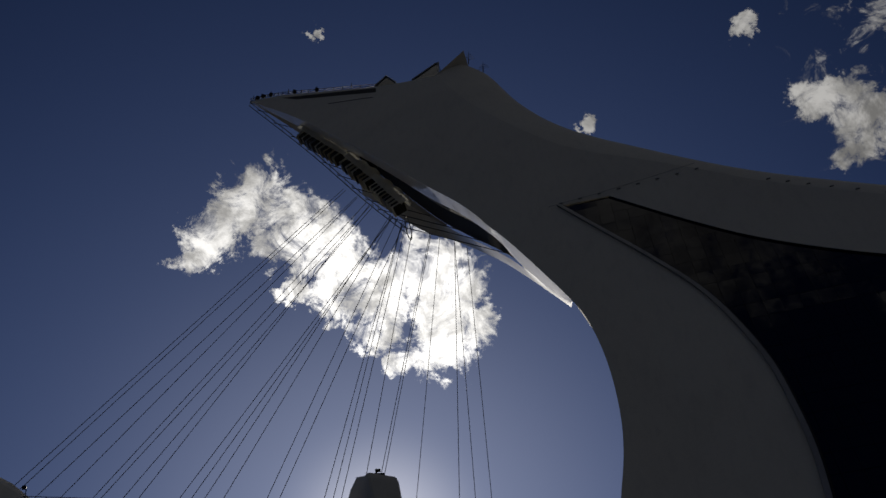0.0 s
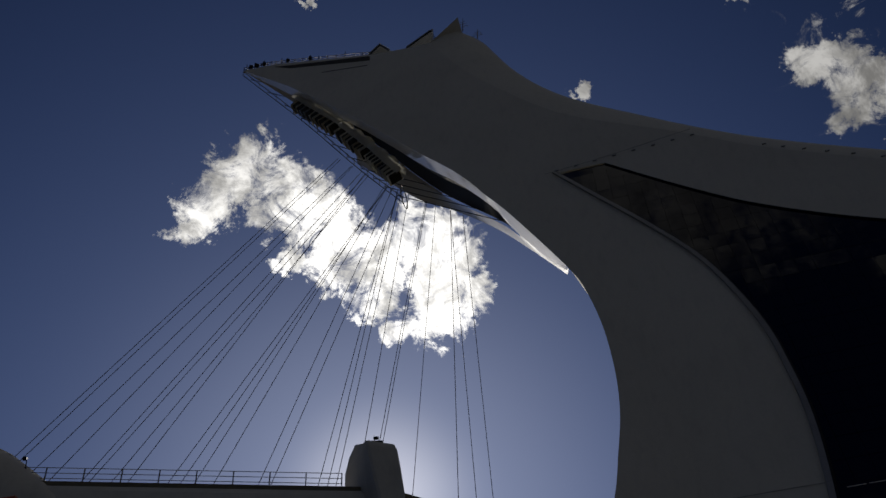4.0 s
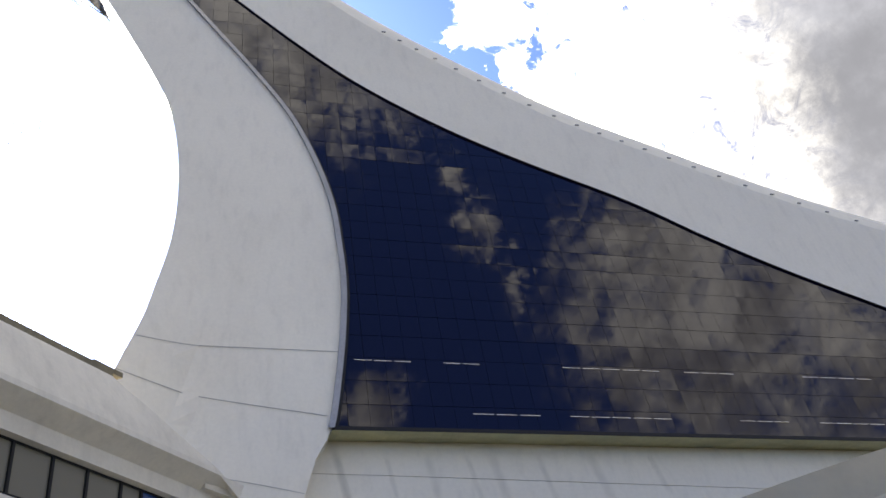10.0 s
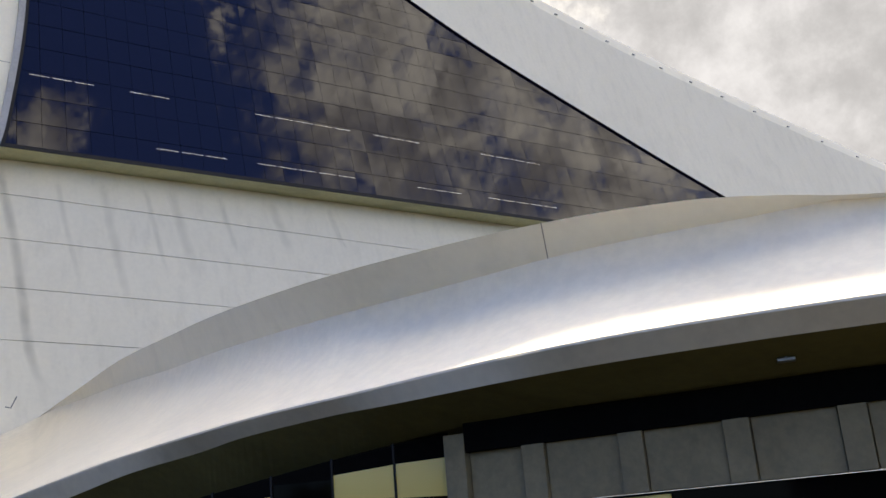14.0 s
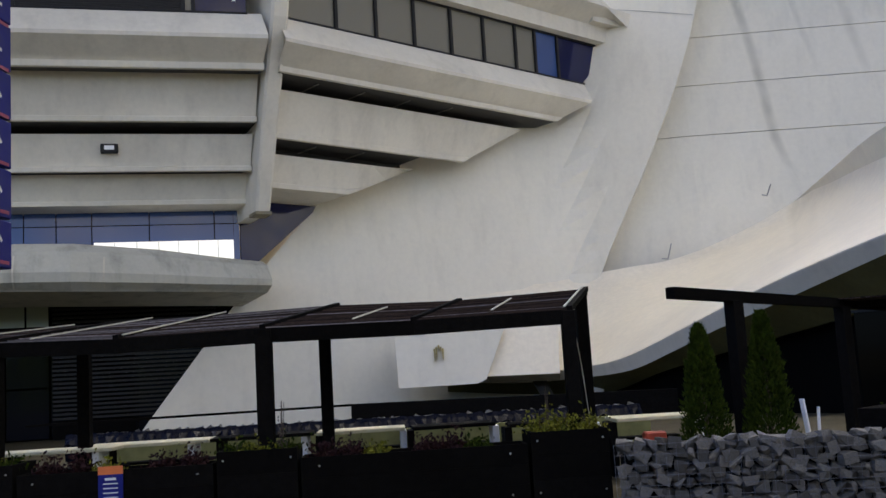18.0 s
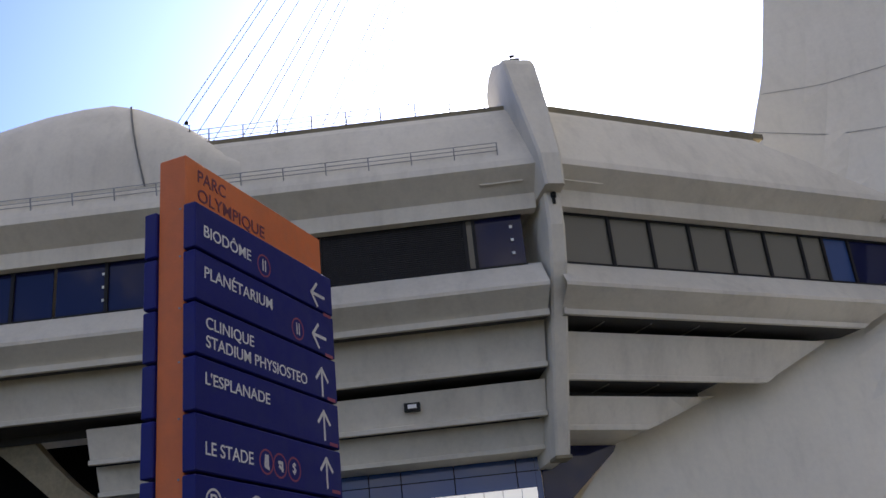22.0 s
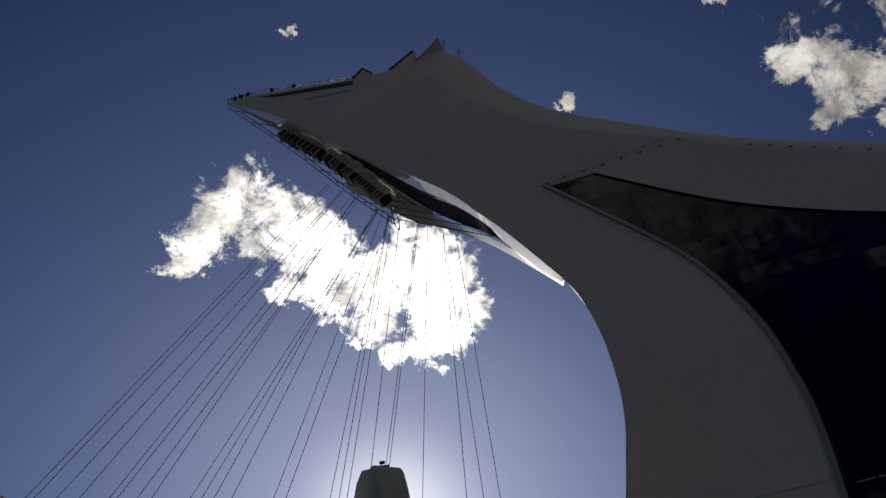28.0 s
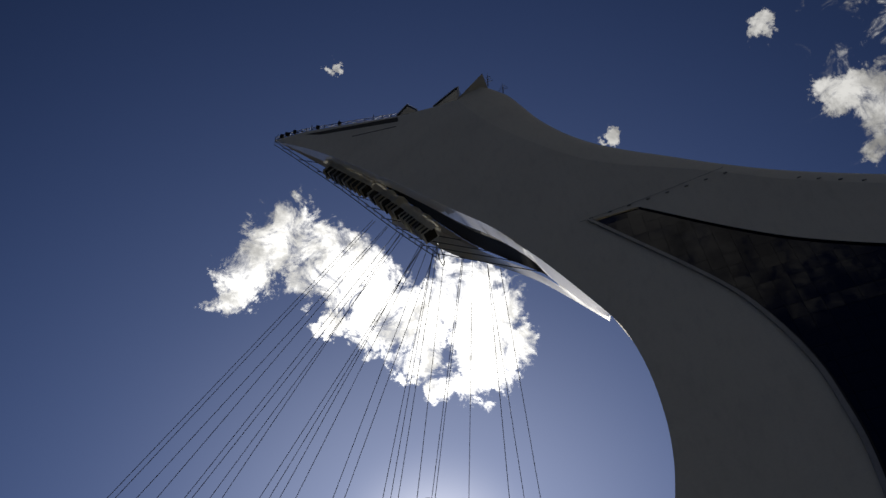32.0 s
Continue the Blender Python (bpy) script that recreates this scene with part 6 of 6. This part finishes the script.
# dark planters beside the path
for az, r, w, h in ((34.4, 11.6, 1.3, 0.92), (38.2, 13.6, 1.5, 0.95), (40.4, 16.0, 1.4, 0.92)):
    c = polar(az, r, 0)
    ob = empty("planter", "black timber planter beside the path", "planter", c, "path planters")
    for k in range(4):
        bm = bmesh.new()
        box(bm, c + Z * (h / 4 * (k + 0.5)), (w, w * 0.6, h / 4 - 0.008), 35, 0.006)
        part("board", bm, TIMBER, ob)
    for k in range(2):
        plant(c + Vector((0.35 * (k - 0.5), 0.2 * (k - 0.5), h - 0.03)), (0.25, 0.2, 0.15), 260, 0.045, LEAF, "dark green bushy plant in a path planter", 0.2)
    nq = direction(az, 0)
    s = empty("notice", "small blue notice with an orange head", "notice", c - nq * (w * 0.45) + Z * 0.4)
    bm = bmesh.new()
    box(bm, c - nq * (w * 0.52) + Vector((0.2, -0.1, 0.45)), (0.085, 0.012, 0.34), -az)
    part("sheet", bm, BLUE, s)
    bm = bmesh.new()
    box(bm, c - nq * (w * 0.52) + Vector((0.2, -0.1, 0.67)), (0.085, 0.014, 0.09), -az)
    part("head", bm, ORANGE, s)
# white folded boards and a red box by the cedars
for az, w, lean in ((28.15, 0.10, 0.07), (28.85, 0.035, -0.03)):
    bm = bmesh.new()
    c = polar(az, 15.0, 0.0)
    beam(bm, c + TROUGH * lean + Z * 0.02, c - TROUGH * lean * 0.3 + Z * (0.87 if w > 0.05 else 0.75), w, 0.03)
    tagged(part("board_stand", bm, WHITE), "white upright board leaning on the terrace", "board", "white boards")
bm = bmesh.new()
box(bm, polar(20.6, 13.42, 0.535), (0.28, 0.2, 0.15), TROUGH_TURN, 0.02)
tagged(part("cool_box", bm, material("red_plastic", (0.45, 0.06, 0.03), 0.4)), "small red plastic box on a terrace bench", "box")

# ---- tower entrance ----
entrance = empty("entrance_glazing", "dark glazed entrance front under the arch", "shopfront", polar(43, 25, -0.3))
P0, P1 = polar(31, 27.5, 0), polar(51.3, 24.3, 0)
EX = (P1 - P0).normalized()
EN = Vector((EX.y, -EX.x, 0))


def front_at(az, z, off=0.0):
    d = direction(az, 0)
    n = EN
    return d * (P0.dot(n) / d.dot(n)) + EN * off + Z * z


HEAD = [(31, 2.3), (34, 2.9), (43.9, 5.0), (50.2, 6.1), (58, 6.8)]


def head_height(az, off=0.0):
    p = front_at(az, 0, off)
    return EYE + p.length * math.tan(radians(along(HEAD, az)))


# near-black sheet standing in for the unlit interior
bm = bmesh.new()
grid(bm, [[front_at(az, -0.6, -0.4), front_at(az, head_height(az) - 0.02, -0.4)] for az in (31, 33, 35, 38, 41, 44, 47, 50, 51.3)])
part("backing", bm, BACKING, entrance)


def sheet(name, az0, az1, z0, z1, mat, off=0.0, thick=0.05):
    p, q = front_at(az0, (z0 + z1) / 2, off), front_at(az1, (z0 + z1) / 2, off)
    bm = bmesh.new()
    beam(bm, p, q, thick, z1 - z0)
    return part(name, bm, mat, entrance)


# amber tint with the reflected brightness put into the pane colour
AMBER_REFLECTION = glass_material("amber_painted_reflection", (0.72, 0.55, 0.17), 0.12)
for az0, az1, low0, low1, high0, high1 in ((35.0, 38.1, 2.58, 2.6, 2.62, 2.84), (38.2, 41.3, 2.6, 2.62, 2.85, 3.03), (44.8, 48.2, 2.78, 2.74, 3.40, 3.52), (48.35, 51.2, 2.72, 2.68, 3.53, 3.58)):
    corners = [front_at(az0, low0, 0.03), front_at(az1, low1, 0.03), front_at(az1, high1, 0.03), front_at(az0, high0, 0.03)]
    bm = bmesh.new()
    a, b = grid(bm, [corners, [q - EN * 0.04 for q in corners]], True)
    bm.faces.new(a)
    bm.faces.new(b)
    part("transom_pane", bm, AMBER_REFLECTION, entrance)
for az0, az1, z0, z1 in ((31.2, 35.0, -0.4, 2.5), (35.05, 38.1, -0.4, 2.5), (38.2, 41.3, -0.4, 2.5), (41.4, 44.7, -0.4, 3.3), (47.8, 51.2, -0.3, 2.6), (44.8, 45.4, -0.3, 2.6)):
    sheet("pane", az0, az1, z0, z1, ENTRANCE_GLASS)
for az in (35.0, 38.15, 41.35, 44.75, 48.27):
    sheet("mullion", az - 0.05, az + 0.05, -0.4, head_height(az) - 0.05, FRAME, 0.05, 0.08)
sheet("rail", 31, 51.2, 2.46, 2.52, FRAME, 0.05, 0.08)
# smaller reflections added as amber strips on the glass
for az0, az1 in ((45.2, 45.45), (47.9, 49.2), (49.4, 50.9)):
    sheet("reflection_board", az0, az1, 0.55, 0.85, AMBER_REFLECTION, 0.03, 0.02)
# steel door with an oblong light
door = empty("door", "brushed steel door with a tall oval window", "door", front_at(46.6, -0.35))
p, q = front_at(45.5, 0, 0.12), front_at(47.65, 0, 0.12)
w = (q - p).length
bm = bmesh.new()
n = 24
hole = [(0.13 * math.cos(k * 2 * math.pi / n), 0.95 + 0.62 * (1 if math.sin(k * 2 * math.pi / n) >= 0 else -1) + 0.13 * math.sin(k * 2 * math.pi / n)) for k in range(n)]
rim = []
for k in range(n):
    a = k * 2 * math.pi / n
    x, y = math.cos(a), math.sin(a)
    s = 1 / max(abs(x), abs(y))
    rim.append((x * s * w / 2, 1.06 + y * s * 1.06))
c0 = (p + q) / 2 + Z * (-0.35)
rows = []
for ring, off in ((rim, -0.03), (rim, 0.0), (hole, 0.0), (hole, -0.03)):
    rows.append([c0 + EX * x + Z * y + EN * off for x, y in ring])
grid(bm, rows, True)
part("leaf", bm, DOOR_STEEL, door)
bm = bmesh.new()
bm.faces.new([bm.verts.new(v + EN * -0.01) for v in rows[3]])
part("window", bm, GLASS_2, door)
bm = bmesh.new()
rod(bm, c0 + EX * (w / 2 - 0.08) + Z * 0.95 + EN * 0.05, c0 + EX * (w / 2 - 0.08) + Z * 1.1 + EN * 0.05, 0.015, 8)
part("handle", bm, FRAME, door)
# concrete pier, infill walls and dark window band
pier = empty("concrete_wall", "grey board-marked concrete wall with a dark window band", "wall", polar(58, 22, -0.2))
Q0, Q1 = polar(51.3, 24.0, 0), polar(80, 21.5, 0)
QX = (Q1 - Q0).normalized()
QN = Vector((QX.y, -QX.x, 0))
QTURN = math.degrees(math.atan2(QX.y, QX.x))


def slab(name, x0, x1, z0, z1, off, thick, mat):
    bm = bmesh.new()
    c = Q0 + QX * (x0 + x1) / 2 + QN * (off - thick / 2) + Z * (z0 + z1) / 2
    box(bm, c, (x1 - x0, thick, z1 - z0), QTURN, 0.01)
    return part(name, bm, mat, pier)


slab("pier", 0.0, 0.54, -0.6, 4.05, 0.15, 0.6, RAW)
slab("panel", 0.56, 1.95, 2.3, 4.15, -0.1, 0.3, RAW)
slab("panel", 0.56, 1.95, 0.05, 1.5, -0.1, 0.3, RAW)
slab("plinth", 0.52, 12, -0.6, 0.03, 0.0, 0.4, RAW)
slab("window_band", 0.52, 12, 1.52, 2.28, -0.25, 0.2, ENTRANCE_GLASS)
for k in range(4):
    x = 1.97 + 2.3 * k
    slab("pilaster", x, x + 0.55, 2.3, 4.15, 0.12, 0.5, RAW)
    slab("pilaster", x, x + 0.55, 0.05, 1.5, 0.12, 0.5, RAW)
    slab("panel", x + 0.57, x + 2.28, 2.3, 4.15, 0.0, 0.4, RAW)
    slab("panel", x + 0.57, x + 2.28, 0.05, 1.5, 0.0, 0.4, RAW)
slab("pale_pane", 2.5, 5.2, 1.6, 2.22, -0.12, 0.1, AMBER_REFLECTION)
# near-black slab: shade at the top of the wall painted as a band
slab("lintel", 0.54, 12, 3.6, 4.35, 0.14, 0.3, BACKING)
# bracket lamp under the arch
bm = bmesh.new()
p = polar(71.2, 20.4, EYE + 20.4 * math.tan(radians(8.0)))
rod(bm, p, p + Z * 0.7, 0.03, 6)
box(bm, p, (0.35, 0.2, 0.08), -70, 0.02)
tagged(part("soffit_lamp", bm, STEEL), "small bracket lamp hung under the arch soffit", "lamp")

# bicycle rack and bicycle
rack = empty("bicycle_rack", "black steel hoop bicycle rack", "rack", polar(54, 19, -0.1))
R0, R1 = polar(51.8, 18.6, -0.02), polar(66, 16.6, 0)
for k in range(16):
    p = R0.lerp(R1, k / 15)
    q = (R1 - R0).normalized()
    bm = bmesh.new()
    pts = [p - q * 0.11, p - q * 0.11 + Z * 0.62] + [p + q * (-0.11 * math.cos(a * math.pi / 6)) + Z * (0.62 + 0.13 * math.sin(a * math.pi / 6)) for a in range(1, 6)] + [p + q * 0.11 + Z * 0.62, p + q * 0.11]
    for u, v in zip(pts, pts[1:]):
        rod(bm, u, v, 0.02, 6)
    part("hoop", bm, FRAME, rack)
bm = bmesh.new()
beam(bm, R0 + Z * 0.02, R1 + Z * 0.02, 0.08, 0.04)
part("base_rail", bm, FRAME, rack)
bike = empty("bicycle", "dark bicycle leaning on the hoop rack", "bicycle", polar(55.8, 17.6, 0))
BX = Vector((0.93, 0.2, 0)).normalized()
bc = polar(55.8, 17.6, 0)
for e in (-0.52, 0.52):
    bm = bmesh.new()
    pts = [bc + BX * (e + 0.33 * math.cos(a * math.pi / 12)) + Z * (0.34 + 0.33 * math.sin(a * math.pi / 12)) for a in range(25)]
    for u, v in zip(pts, pts[1:]):
        rod(bm, u, v, 0.018, 5)
    for a in range(0, 24, 3):
        rod(bm, bc + BX * e + Z * 0.34, pts[a], 0.003, 3)
    part("wheel", bm, FRAME, bike)
bm = bmesh.new()
joints = {"bb": (0.0, 0.3), "seat": (-0.15, 0.85), "head": (0.42, 0.85), "rear": (-0.52, 0.34), "front": (0.52, 0.34), "bar": (0.40, 1.0)}
J = {k: bc + BX * x + Z * z for k, (x, z) in joints.items()}
for u, v in (("bb", "seat"), ("bb", "head"), ("seat", "head"), ("bb", "rear"), ("seat", "rear"), ("head", "front"), ("head", "bar")):
    rod(bm, J[u], J[v], 0.018, 6)
part("frame", bm, FRAME, bike)
bm = bmesh.new()
side = Vector((-BX.y, BX.x, 0))
rod(bm, J["bar"] - side * 0.28, J["bar"] + side * 0.28, 0.013, 6)
part("handlebar", bm, STEEL, bike)
bm = bmesh.new()
box(bm, J["seat"] + Z * 0.08, (0.26, 0.14, 0.06), -40, 0.02)
part("saddle", bm, FRAME, bike)

# ---- final standing of the groups, shifted to fit the camera's view ----
VIEW_SHIFT = {"entrance_glazing": (0.22, -0.08), "door": (0.22, -0.08), "concrete_wall": (0.22, -0.08),
          "bicycle_rack": (0.22, -0.08), "bicycle": (0.22, -0.08), "pergola": (0.17, 0.0), "cedar": (0.165, 0.0), "walkway_pergola": (0.2, 0.0),
          "gabion_wall": (0.055, 0.0), "board_stand": (0.2, 0.0), "planter": (0.055, 0.0), "plant": (0.055, 0.0), "notice": (0.055, 0.0), "picnic_table": (0.055, 0.0), "cool_box": (0.055, 0.0)}
for ob in list(scene.objects):
    move = VIEW_SHIFT.get(ob.name.split(".")[0]) if ob.parent is None else None
    if move:
        ob.location.x += move[0]
        ob.location.y += move[1]
